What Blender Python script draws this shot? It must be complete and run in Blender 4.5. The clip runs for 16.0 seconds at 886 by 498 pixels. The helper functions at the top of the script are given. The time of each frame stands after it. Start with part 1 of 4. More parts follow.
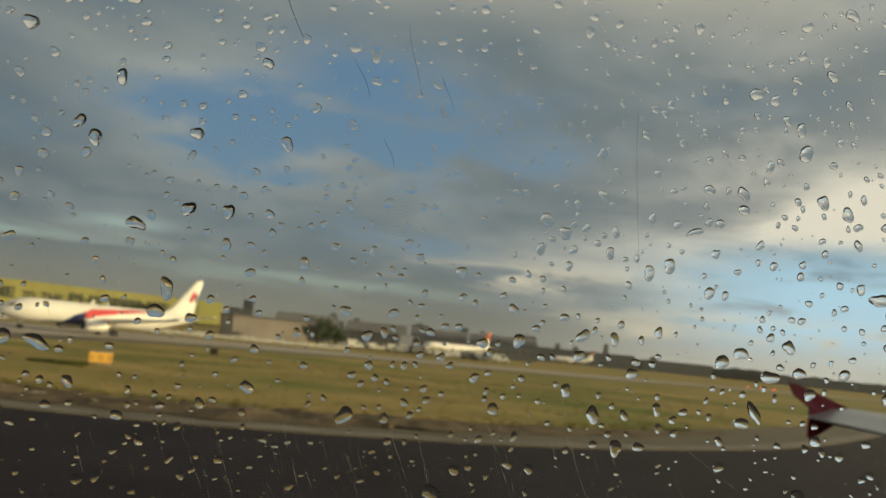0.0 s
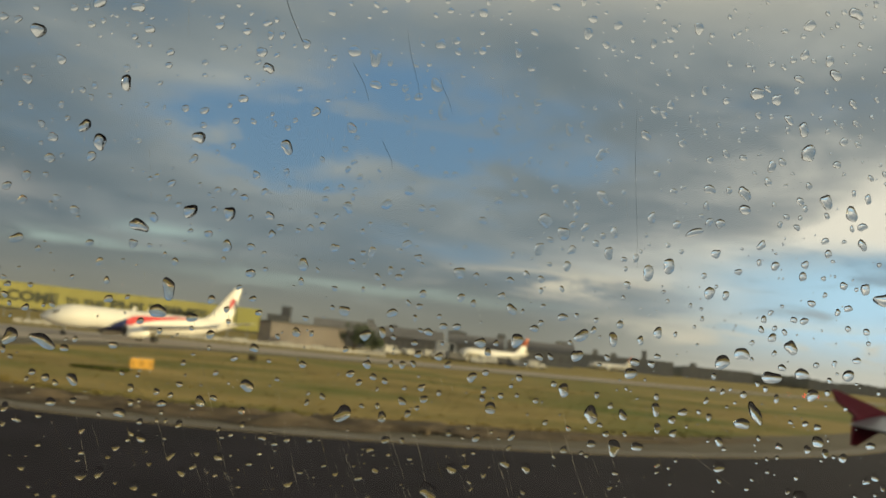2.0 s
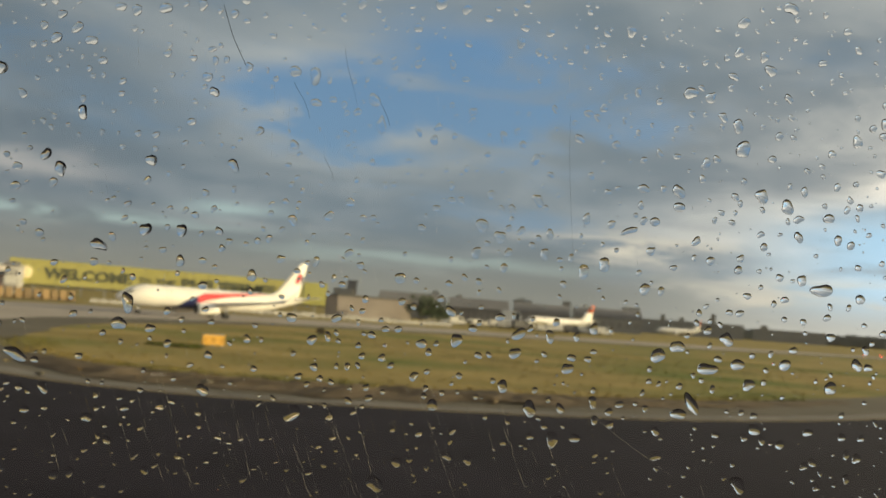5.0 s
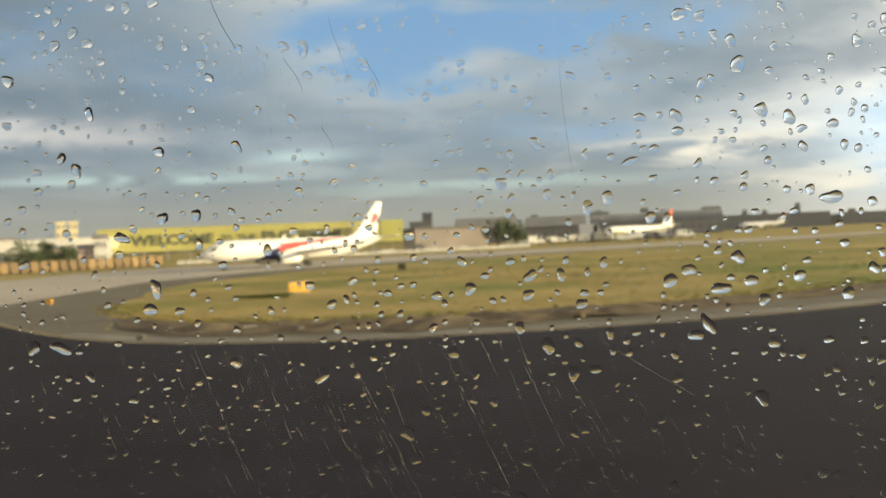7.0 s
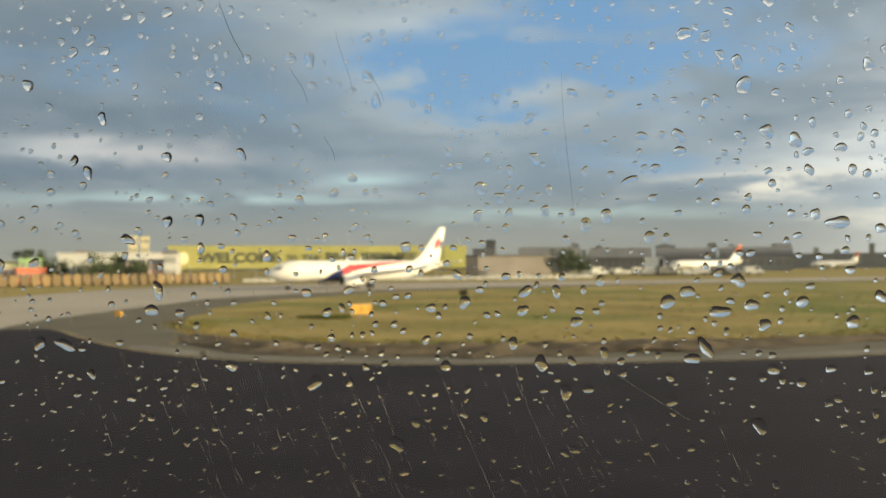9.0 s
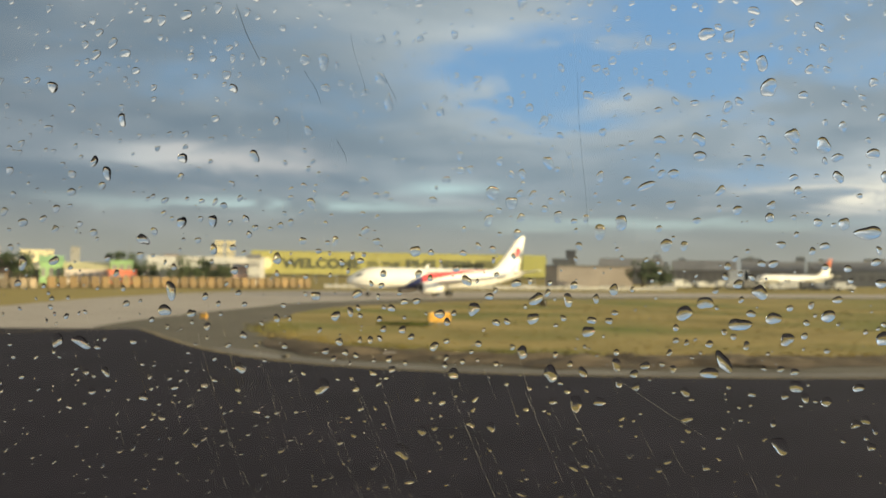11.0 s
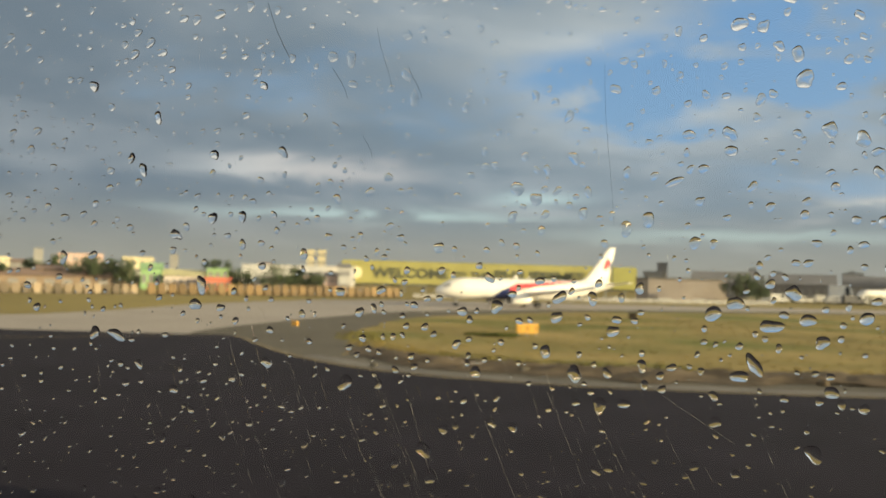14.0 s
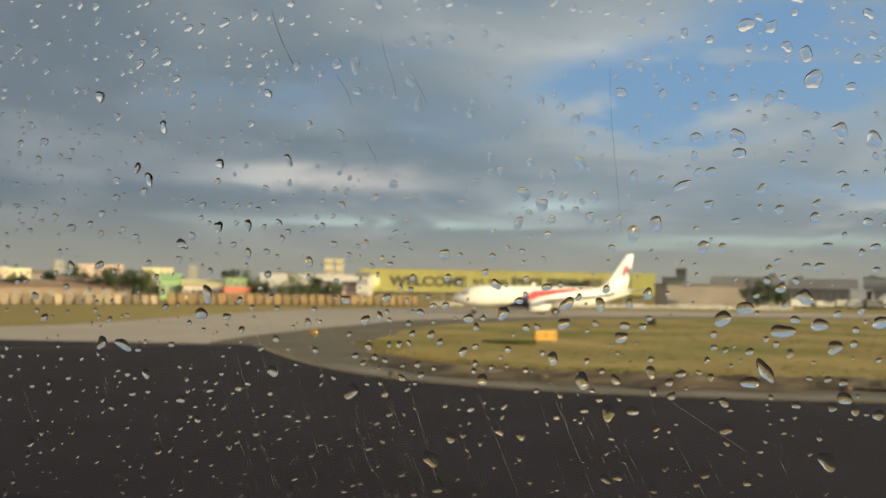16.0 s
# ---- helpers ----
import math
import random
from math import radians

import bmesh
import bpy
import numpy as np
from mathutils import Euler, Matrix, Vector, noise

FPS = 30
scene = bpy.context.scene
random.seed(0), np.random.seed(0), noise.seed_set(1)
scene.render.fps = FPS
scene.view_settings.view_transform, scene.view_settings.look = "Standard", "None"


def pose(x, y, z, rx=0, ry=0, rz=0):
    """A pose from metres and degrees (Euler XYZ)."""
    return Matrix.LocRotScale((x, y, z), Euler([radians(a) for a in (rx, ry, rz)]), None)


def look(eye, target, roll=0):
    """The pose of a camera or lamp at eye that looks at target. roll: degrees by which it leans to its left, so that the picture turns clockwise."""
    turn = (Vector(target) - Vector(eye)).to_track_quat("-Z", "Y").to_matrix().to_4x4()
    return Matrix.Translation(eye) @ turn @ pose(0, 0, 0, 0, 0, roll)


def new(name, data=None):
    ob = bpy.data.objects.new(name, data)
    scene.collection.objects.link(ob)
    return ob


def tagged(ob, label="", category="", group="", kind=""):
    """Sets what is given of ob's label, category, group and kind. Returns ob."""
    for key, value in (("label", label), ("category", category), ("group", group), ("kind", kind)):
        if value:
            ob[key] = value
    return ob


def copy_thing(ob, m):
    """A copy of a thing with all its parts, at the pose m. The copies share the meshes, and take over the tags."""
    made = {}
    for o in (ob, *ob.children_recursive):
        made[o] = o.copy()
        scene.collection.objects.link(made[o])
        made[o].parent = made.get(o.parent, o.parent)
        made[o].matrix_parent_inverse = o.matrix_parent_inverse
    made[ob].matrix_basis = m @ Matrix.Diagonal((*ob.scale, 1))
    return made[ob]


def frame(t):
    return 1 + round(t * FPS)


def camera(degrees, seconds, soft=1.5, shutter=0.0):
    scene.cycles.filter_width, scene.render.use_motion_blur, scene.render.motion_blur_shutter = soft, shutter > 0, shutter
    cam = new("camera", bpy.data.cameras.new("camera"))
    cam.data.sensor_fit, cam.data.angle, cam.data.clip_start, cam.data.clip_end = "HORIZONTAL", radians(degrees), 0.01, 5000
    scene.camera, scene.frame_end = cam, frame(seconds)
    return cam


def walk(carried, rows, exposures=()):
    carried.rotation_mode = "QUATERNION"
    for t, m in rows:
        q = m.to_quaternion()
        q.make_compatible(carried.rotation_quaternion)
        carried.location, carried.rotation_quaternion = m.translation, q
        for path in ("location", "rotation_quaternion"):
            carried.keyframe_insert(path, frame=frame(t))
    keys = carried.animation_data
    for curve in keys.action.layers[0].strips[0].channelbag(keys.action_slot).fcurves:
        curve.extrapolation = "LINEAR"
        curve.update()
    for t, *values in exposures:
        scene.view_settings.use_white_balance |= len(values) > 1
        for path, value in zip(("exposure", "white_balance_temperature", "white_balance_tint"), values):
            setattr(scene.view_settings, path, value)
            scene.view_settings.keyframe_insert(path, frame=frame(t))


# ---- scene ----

# ---- camera and walk ----
EYE = 3.9          # height of the cabin window's eye line above the ground
cam = camera(51.0, 16.0, soft=1.5)
cam.data.dof.use_dof = True
cam.data.dof.focus_distance = 0.185
cam.data.dof.aperture_fstop = 44.0

PATH = [  # seconds, x, y, z from the eye point, pitch, roll, yaw
    (0, -0.0447, 0.0154, -0.0068, 6.02, 5.80, -14.30),
    (0.5, -0.0430, 0.0145, -0.0069, 6.06, 5.80, -13.67),
    (1, -0.0415, 0.0142, -0.0070, 6.08, 5.80, -13.15),
    (1.5, -0.0400, 0.0133, -0.0073, 6.13, 5.80, -12.68),
    (2, -0.0381, 0.0120, -0.0073, 6.17, 5.80, -12.01),
    (2.5, -0.0360, 0.0111, -0.0078, 6.22, 5.80, -11.27),
    (3, -0.0336, 0.0101, -0.0078, 6.33, 5.80, -10.50),
    (3.2, -0.0324, 0.0094, -0.0081, 6.33, 5.80, -10.12),
    (5.3, -0.0140, -0.0060, 0.0035, 2.65, 3.40, -7.26),
    (5.5, -0.0119, -0.0087, 0.0053, 1.29, 2.40, -5.22),
    (6, -0.0097, -0.0115, 0.0073, -0.30, 0.00, -4.32),
    (6.5, -0.0069, -0.0090, 0.0059, -1.07, -2.00, -4.02),
    (7, -0.0045, -0.0087, 0.0062, -0.63, -2.50, -3.79),
    (7.5, -0.0016, -0.0095, 0.0061, 0.27, -2.30, -3.32),
    (8, 0.0020, -0.0093, 0.0048, 0.80, -1.80, -2.32),
    (8.5, 0.0053, -0.0096, 0.0041, 0.98, -0.90, -1.21),
    (9, 0.0089, -0.0097, 0.0030, 1.11, -0.40, 0.04),
    (9.5, 0.0123, -0.0086, 0.0029, 1.21, 0.10, 1.31),
    (12, 0.0288, -0.0037, 0.0013, 1.86, 0.90, 7.22),
    (12.5, 0.0312, -0.0027, 0.0008, 1.90, 1.10, 8.28),
    (13, 0.0332, -0.0021, 0.0008, 1.97, 1.20, 9.17),
    (13.5, 0.0344, -0.0012, 0.0007, 2.05, 1.30, 9.88),
    (14, 0.0353, -0.0016, -0.0001, 2.19, 1.40, 10.42),
    (14.5, 0.0360, -0.0008, -0.0001, 2.27, 1.60, 10.79),
    (15, 0.0379, -0.0028, 0.0013, 2.38, 1.50, 10.99),
    (15.5, 0.0384, -0.0025, 0.0013, 2.62, 1.00, 11.19),
    (16, 0.0373, 0.0004, -0.0002, 2.65, 0.90, 11.51),
]
walk(cam, [(t, pose(x, y, EYE + z, 90 + p, 0, w) @ pose(0, 0, 0, 0, 0, r)) for t, x, y, z, p, r, w in PATH],
     [(0, 0.27, 7020, 5), (3.2, 0.45, 6700, 6), (5.5, 0.68, 6650, 9), (7, 1.15, 6580, 9), (9, 1.0, 6380, 8), (12.5, 1.02, 6400, 9), (16, 0.9, 6600, 10)])

# ---- world and sun ----
SUN_AZ, SUN_EL = 92.0, 8.6      # degrees, azimuth clockwise from +y


def az_point(az, dist, z=0.0):
    return Vector((math.sin(radians(az)) * dist, math.cos(radians(az)) * dist, z))


world = bpy.data.worlds.new("evening_sky")
scene.world = world
world.use_nodes = True
wt = world.node_tree
wt.nodes.clear()


def node(tree, kind, **inputs):
    n = tree.nodes.new(kind)
    for k, v in inputs.items():
        n.inputs[k if not k.isdigit() else int(k)].default_value = v
    return n


def sky_math(op, a, b=None, c=None):
    n = wt.nodes.new("ShaderNodeMath")
    n.operation = op
    for i, v in enumerate((a, b, c)):
        if v is None:
            continue
        if isinstance(v, (int, float)):
            n.inputs[i].default_value = v
        else:
            wt.links.new(v, n.inputs[i])
    return n.outputs[0]


def sky_mix(fac, a, b):
    n = wt.nodes.new("ShaderNodeMix")
    n.data_type = "RGBA"
    for sock, v in ((n.inputs[0], fac), (n.inputs[6], a), (n.inputs[7], b)):
        if isinstance(v, (tuple, int, float)):
            sock.default_value = v if not isinstance(v, tuple) else (*v, 1)
        else:
            wt.links.new(v, sock)
    return n.outputs[2]


def sky_ramp(fac, lo, hi):
    n = wt.nodes.new("ShaderNodeMapRange")
    n.interpolation_type = "SMOOTHSTEP"
    wt.links.new(fac, n.inputs[0])
    n.inputs[1].default_value, n.inputs[2].default_value = lo, hi
    return n.outputs[0]


coord = wt.nodes.new("ShaderNodeTexCoord")
sep = wt.nodes.new("ShaderNodeSeparateXYZ")
wt.links.new(coord.outputs["Generated"], sep.inputs[0])
el = sky_math("MULTIPLY", sky_math("ARCSINE", sep.outputs[2]), 57.2958)
az = sky_math("MULTIPLY", sky_math("ARCTAN2", sep.outputs[0], sep.outputs[1]), 57.2958)
# clouds lie in a flat layer: the coordinates run together towards the horizon
up = sky_math("ADD", sky_math("MAXIMUM", sep.outputs[2], 0.0), 0.15)
flat = wt.nodes.new("ShaderNodeCombineXYZ")
wt.links.new(sky_math("DIVIDE", sep.outputs[0], up), flat.inputs[0])
wt.links.new(sky_math("DIVIDE", sep.outputs[1], up), flat.inputs[1])


def sky_noise(scale, detail, rough, warp=0.0, offset=(0, 0, 0)):
    m = wt.nodes.new("ShaderNodeMapping")
    wt.links.new(flat.outputs[0], m.inputs[0])
    m.inputs["Location"].default_value = offset
    n = node(wt, "ShaderNodeTexNoise", Scale=scale, Detail=detail, Roughness=rough, Distortion=warp)
    wt.links.new(m.outputs[0], n.inputs["Vector"])
    return n.outputs[0]


n_big = sky_noise(0.5, 4, 0.5, 0.4, (3.1, 0.7, 0))
n_mid = sky_noise(1.0, 6, 0.52, 0.4, (0.4, 5.2, 0))
n_fine = sky_noise(2.1, 7, 0.55, 0.5, (7.4, 2.2, 0))
n_mot = sky_noise(4.4, 6, 0.6, 0.6, (1.4, 8.2, 0))
wob = sky_math("MULTIPLY", sky_math("SUBTRACT", n_mid, 0.5), 16.0)
wob2 = sky_math("MULTIPLY", sky_math("SUBTRACT", n_fine, 0.5), 7.0)


def blob(a0, e0, sa, se, wobble=1.0):
    """1 in the middle of a ragged patch of the sky at azimuth a0, elevation e0."""
    da = sky_math("DIVIDE", sky_math("SUBTRACT", sky_math("ADD", az, sky_math("MULTIPLY", wob, wobble)), a0), sa)
    de = sky_math("DIVIDE", sky_math("SUBTRACT", sky_math("ADD", el, sky_math("MULTIPLY", wob2, wobble * 0.5)), e0), se)
    d2 = sky_math("ADD", sky_math("MULTIPLY", da, da), sky_math("MULTIPLY", de, de))
    return sky_math("POWER", 2.718, sky_math("MULTIPLY", d2, -1.0))


nishita = wt.nodes.new("ShaderNodeTexSky")
nishita.sky_type = "NISHITA"
nishita.sun_disc = False
nishita.sun_elevation, nishita.sun_rotation = radians(SUN_EL), radians(SUN_AZ)
nishita.air_density, nishita.dust_density = 1.2, 1.5
clear = sky_mix(0.5, nishita.outputs[0], (1.4, 3.25, 6.3))
# cloud cover with its gaps
cover = sky_math("ADD", sky_math("ADD", n_big, sky_math("MULTIPLY", sky_math("SUBTRACT", n_mot, 0.5), 0.22)), sky_math("MULTIPLY", sky_math("SUBTRACT", n_mid, 0.5), 0.5))
gap = blob(2, 12.0, 8, 2.0, 1.3)
gap = sky_math("ADD", gap, sky_math("MULTIPLY", blob(9, 15.5, 7, 2.0, 1.2), 0.9))
gap = sky_math("ADD", gap, sky_math("MULTIPLY", blob(4, 9.0, 5, 0.9, 0.9), 0.6))
gap = sky_math("ADD", gap, sky_math("MULTIPLY", blob(12, 12.5, 9, 3.0, 1.3), 0.55))
gap = sky_math("ADD", gap, sky_math("MULTIPLY", blob(39, 4.6, 9, 2.6, 0.6), 1.2))
gap = sky_math("ADD", gap, sky_math("MULTIPLY", blob(14, 6.2, 7, 0.7, 0.5), 0.3))
gap = sky_math("MULTIPLY", gap, sky_math("ADD", 0.5, sky_math("MULTIPLY", sky_ramp(n_fine, 0.34, 0.62), 0.85)))
thick = sky_math("MULTIPLY", sky_math("SUBTRACT", 1.0, sky_ramp(az, -22.0, -8.0)), 0.14)
mask = sky_ramp(sky_math("SUBTRACT", sky_math("ADD", sky_math("ADD", cover, 0.14), thick), sky_math("MULTIPLY", gap, 0.40)), 0.30, 0.64)
# the clouds' own light and shade: grey bases, warm tops, brighter towards the sun
bright = sky_math("ADD", sky_math("MULTIPLY", sky_ramp(n_fine, 0.40, 0.74), 0.34), sky_math("MULTIPLY", sky_ramp(n_mid, 0.42, 0.78), 0.46))
to_sun = sky_math("MULTIPLY", sky_ramp(az, 15.0, 38.0), sky_math("SUBTRACT", 1.0, sky_math("MULTIPLY", sky_ramp(el, 10.5, 17.0), 0.6)))
bright = sky_math("ADD", bright, sky_math("MULTIPLY", sky_math("SUBTRACT", n_mot, 0.5), 0.3))
bright = sky_math("MAXIMUM", bright, 0.0)
bright = sky_math("ADD", sky_math("MULTIPLY", bright, sky_math("ADD", 0.75, to_sun)), sky_math("MULTIPLY", blob(40.5, 9.5, 6.5, 2.4, 1.3), 1.25))
bright = sky_math("ADD", bright, sky_math("MULTIPLY", blob(-23, 6.8, 5, 0.8, 0.6), 0.8))
bright = sky_math("ADD", bright, sky_math("MULTIPLY", blob(4, 13.0, 12, 6.0, 0.6), 0.5))
bright = sky_math("ADD", bright, sky_math("MULTIPLY", blob(26, 5.6, 8, 1.8, 1.0), 0.4))
cloud = sky_mix(sky_math("MINIMUM", bright, 2.2), (1.5, 1.98, 2.36), sky_mix(to_sun, (4.45, 4.8, 4.8), (10.6, 9.9, 8.5)))
dull_side = sky_math("SUBTRACT", 1.0, sky_ramp(az, -40.0, 3.0))
cloud = sky_mix(sky_math("MULTIPLY", dull_side, 0.45), cloud, (1.05, 1.25, 1.5))
cloud = sky_mix(sky_math("MULTIPLY", to_sun, 0.35), cloud, (6.0, 5.9, 5.5))
# high overhead the thin cloud catches the low sun
high = sky_ramp(sky_math("SUBTRACT", el, sky_math("MULTIPLY", sky_ramp(az, -20.0, 0.0), 1.5)), 16.8, 23.0)
cloud = sky_mix(sky_math("MULTIPLY", high, 0.85), cloud, sky_mix(sky_ramp(el, 35.0, 60.0), (6.0, 5.7, 4.9), (2.6, 2.45, 2.15)))
mask = sky_math("MAXIMUM", mask, high)
# the thin cloud grows brighter round the low sun, ahead of the wing
near_sun = sky_math("MULTIPLY", sky_ramp(az, 30.0, 85.0), sky_math("SUBTRACT", 1.0, sky_ramp(az, 100.0, 150.0)))
near_sun = sky_math("MAXIMUM", near_sun, sky_math("MULTIPLY", sky_ramp(el, 20.0, 30.0), sky_ramp(az, -30.0, 50.0)))
near_sun = sky_math("MULTIPLY", near_sun, sky_math("SUBTRACT", 1.0, sky_math("MULTIPLY", sky_ramp(el, 32.0, 60.0), 0.9)))
cloud = sky_mix(sky_math("MULTIPLY", near_sun, 0.6), cloud, (8.6, 8.2, 7.3))
sky = sky_mix(mask, clear, cloud)
# pale teal slit under the cloud base, then the hazy air over the horizon
slit = sky_math("MULTIPLY", blob(-14, 4.2, 10, 0.38, 0.5), sky_ramp(n_fine, 0.32, 0.52))
slit = sky_math("MAXIMUM", slit, sky_math("MULTIPLY", blob(7, 3.15, 10, 0.36, 0.4), 0.9))
slit = sky_math("MAXIMUM", slit, sky_math("MULTIPLY", blob(-4.4, 5.4, 2.6, 0.4, 0.3), 0.9))
sky = sky_mix(sky_math("MULTIPLY", slit, 0.9), sky, (4.0, 5.3, 5.2))
# a sunlit cloud rim above the town
sky = sky_mix(sky_math("MULTIPLY", blob(-19, 6.7, 4.8, 0.7, 1.0), 0.5), sky, (5.6, 5.2, 4.75))
haze = sky_math("SUBTRACT", 1.0, sky_ramp(el, 0.4, 6.2))
sky = sky_mix(sky_math("MULTIPLY", haze, 0.85), sky, sky_mix(to_sun, (2.75, 2.65, 2.1), (6.4, 6.3, 5.6)))
glow = sky_math("MULTIPLY", sky_ramp(az, 23.0, 37.0), sky_math("MULTIPLY", sky_ramp(el, 0.6, 3.4), sky_math("SUBTRACT", 1.0, sky_ramp(el, 5.5, 8.8))))
glow = sky_math("MULTIPLY", glow, sky_math("SUBTRACT", 1.0, sky_math("MULTIPLY", sky_ramp(n_fine, 0.5, 0.68), 0.8)))
sky = sky_mix(sky_math("MULTIPLY", glow, 0.85), sky, (5.4, 8.3, 10.6))
# small sunlit heaps of cloud low over the far apron
heaps = sky_math("MULTIPLY", sky_math("MAXIMUM", blob(21, 5.0, 6, 0.8, 1.2), sky_math("MULTIPLY", blob(33, 3.0, 9, 0.7, 1.2), 0.9)), sky_ramp(n_fine, 0.38, 0.56))
sky = sky_mix(sky_math("MULTIPLY", heaps, 0.8), sky, (7.6, 6.9, 5.5))
back = node(wt, "ShaderNodeBackground", Strength=0.075)
wt.links.new(sky, back.inputs[0])
wt.links.new(back.outputs[0], wt.nodes.new("ShaderNodeOutputWorld").inputs[0])

sun = new("sun", bpy.data.lights.new("sun", "SUN"))
sun.data.energy, sun.data.angle, sun.data.color = 5.0, radians(0.6), (1.0, 0.82, 0.47)
sun.matrix_world = look(az_point(SUN_AZ, 100, 100 * math.tan(radians(SUN_EL))), (0, 0, 0))

# ---- materials ----


def material(name, base, rough=0.6, metal=0.0, var=0.12, scale=2.0, fine=30.0, bump=0.0, tint=None, transmission=0.0,
             ior=1.45, per_object=0.0, coat=0.0, spec=0.5, patch=None):
    """A procedural surface: base colour varied at two scales, with bump and uneven roughness."""
    m = bpy.data.materials.new(name)
    m.use_nodes = True
    t = m.node_tree
    p = t.nodes["Principled BSDF"]
    p.inputs["Roughness"].default_value, p.inputs["Metallic"].default_value = rough, metal
    p.inputs["IOR"].default_value = ior
    p.inputs["Transmission Weight"].default_value = transmission
    p.inputs["Coat Weight"].default_value = coat
    p.inputs["Specular IOR Level"].default_value = spec
    p.inputs["Base Color"].default_value = (*base, 1)
    if transmission:
        return m
    c = t.nodes.new("ShaderNodeTexCoord")
    a = node(t, "ShaderNodeTexNoise", Scale=scale, Detail=6, Roughness=0.6)
    b = node(t, "ShaderNodeTexNoise", Scale=fine, Detail=4, Roughness=0.7)
    for n in (a, b):
        t.links.new(c.outputs["Object"], n.inputs["Vector"])
    add = t.nodes.new("ShaderNodeMath")
    add.operation = "MULTIPLY_ADD"
    t.links.new(b.outputs[0], add.inputs[0])
    add.inputs[1].default_value = 0.45
    t.links.new(a.outputs[0], add.inputs[2])
    r = t.nodes.new("ShaderNodeMapRange")
    t.links.new(add.outputs[0], r.inputs[0])
    r.inputs[1].default_value, r.inputs[2].default_value = 0.45, 1.0
    mix = t.nodes.new("ShaderNodeMix")
    mix.data_type = "RGBA"
    t.links.new(r.outputs[0], mix.inputs[0])
    dark = tuple(x * (1 - var) for x in base)
    light = tint or tuple(min(1, x * (1 + var)) for x in base)
    mix.inputs[6].default_value, mix.inputs[7].default_value = (*dark, 1), (*light, 1)
    out = mix.outputs[2]
    if patch:
        big = node(t, "ShaderNodeTexNoise", Scale=scale * 0.45, Detail=4, Roughness=0.55)
        t.links.new(c.outputs["Object"], big.inputs["Vector"])
        k2 = t.nodes.new("ShaderNodeMapRange")
        t.links.new(big.outputs[0], k2.inputs[0])
        k2.inputs[1].default_value, k2.inputs[2].default_value = 0.46, 0.64
        m2 = t.nodes.new("ShaderNodeMix")
        m2.data_type = "RGBA"
        t.links.new(k2.outputs[0], m2.inputs[0])
        t.links.new(out, m2.inputs[6])
        m2.inputs[7].default_value = (*patch, 1)
        out = m2.outputs[2]
    if per_object:
        info = t.nodes.new("ShaderNodeObjectInfo")
        hsv = t.nodes.new("ShaderNodeHueSaturation")
        k = t.nodes.new("ShaderNodeMapRange")
        t.links.new(info.outputs["Random"], k.inputs[0])
        k.inputs[3].default_value, k.inputs[4].default_value = 1 - per_object, 1 + per_object
        t.links.new(k.outputs[0], hsv.inputs["Value"])
        t.links.new(out, hsv.inputs["Color"])
        out = hsv.outputs[0]
    t.links.new(out, p.inputs["Base Color"])
    rr = t.nodes.new("ShaderNodeMapRange")
    t.links.new(b.outputs[0], rr.inputs[0])
    rr.inputs[3].default_value, rr.inputs[4].default_value = max(0.03, rough - 0.12), min(1, rough + 0.12)
    t.links.new(rr.outputs[0], p.inputs["Roughness"])
    if bump:
        bp = node(t, "ShaderNodeBump", Strength=bump, Distance=0.02)
        t.links.new(add.outputs[0], bp.inputs["Height"])
        t.links.new(bp.outputs[0], p.inputs["Normal"])
    return m


def emitter(name, color, strength):
    m = bpy.data.materials.new(name)
    m.use_nodes = True
    p = m.node_tree.nodes["Principled BSDF"]
    p.inputs["Base Color"].default_value = (*color, 1)
    p.inputs["Emission Color"].default_value = (*color, 1)
    p.inputs["Emission Strength"].default_value = strength
    return m


M_ASPHALT = material("wet_dark_asphalt", (0.0172, 0.0143, 0.0203), 0.85, var=0.4, scale=0.25, fine=5, bump=0.15, spec=0.12)
M_CONCRETE = material("worn_concrete", (0.35, 0.31, 0.265), 0.8, var=0.22, scale=0.06, fine=1.2, bump=0.1, spec=0.12)
M_SHOULDER = material("old_grey_asphalt", (0.128, 0.114, 0.088), 0.85, var=0.3, scale=0.15, fine=2.5, bump=0.2, spec=0.12)
M_GRASS = material("dry_airfield_grass", (0.22, 0.185, 0.055), 0.95, var=0.35, scale=0.09, fine=1.4, bump=0.6, tint=(0.40, 0.30, 0.12), spec=0.12, patch=(0.125, 0.145, 0.036))
# dark green for the blades that stand in for the sign's shadow
M_SHADOW_GRASS = material("shadow_dark_grass", (0.10, 0.11, 0.032), 0.9, var=0.4, scale=1.5, fine=9, spec=0.12)
M_FIELD = material("far_field_grass", (0.22, 0.18, 0.065), 0.95, var=0.3, scale=0.02, fine=0.4, bump=0.4, tint=(0.35, 0.275, 0.1), spec=0.12)
M_SOIL = material("bare_brown_soil", (0.09, 0.066, 0.042), 0.95, var=0.5, scale=0.9, fine=6, bump=1.0, tint=(0.19, 0.148, 0.1), spec=0.12)
M_STRIP = material("pale_edge_concrete", (0.17, 0.155, 0.132), 0.75, var=0.45, scale=0.3, fine=3, bump=0.2, spec=0.2)
M_LINE = material("faded_yellow_paint", (0.21, 0.16, 0.075), 0.8, var=0.45, scale=0.8, fine=8)
M_WHITE = material("white_aircraft_paint", (0.81, 0.78, 0.71), 0.35, var=0.06, scale=0.3, fine=4, coat=0.3)
M_RED = material("red_aircraft_paint", (0.60, 0.05, 0.055), 0.35, var=0.1, scale=0.4, fine=5, coat=0.3)
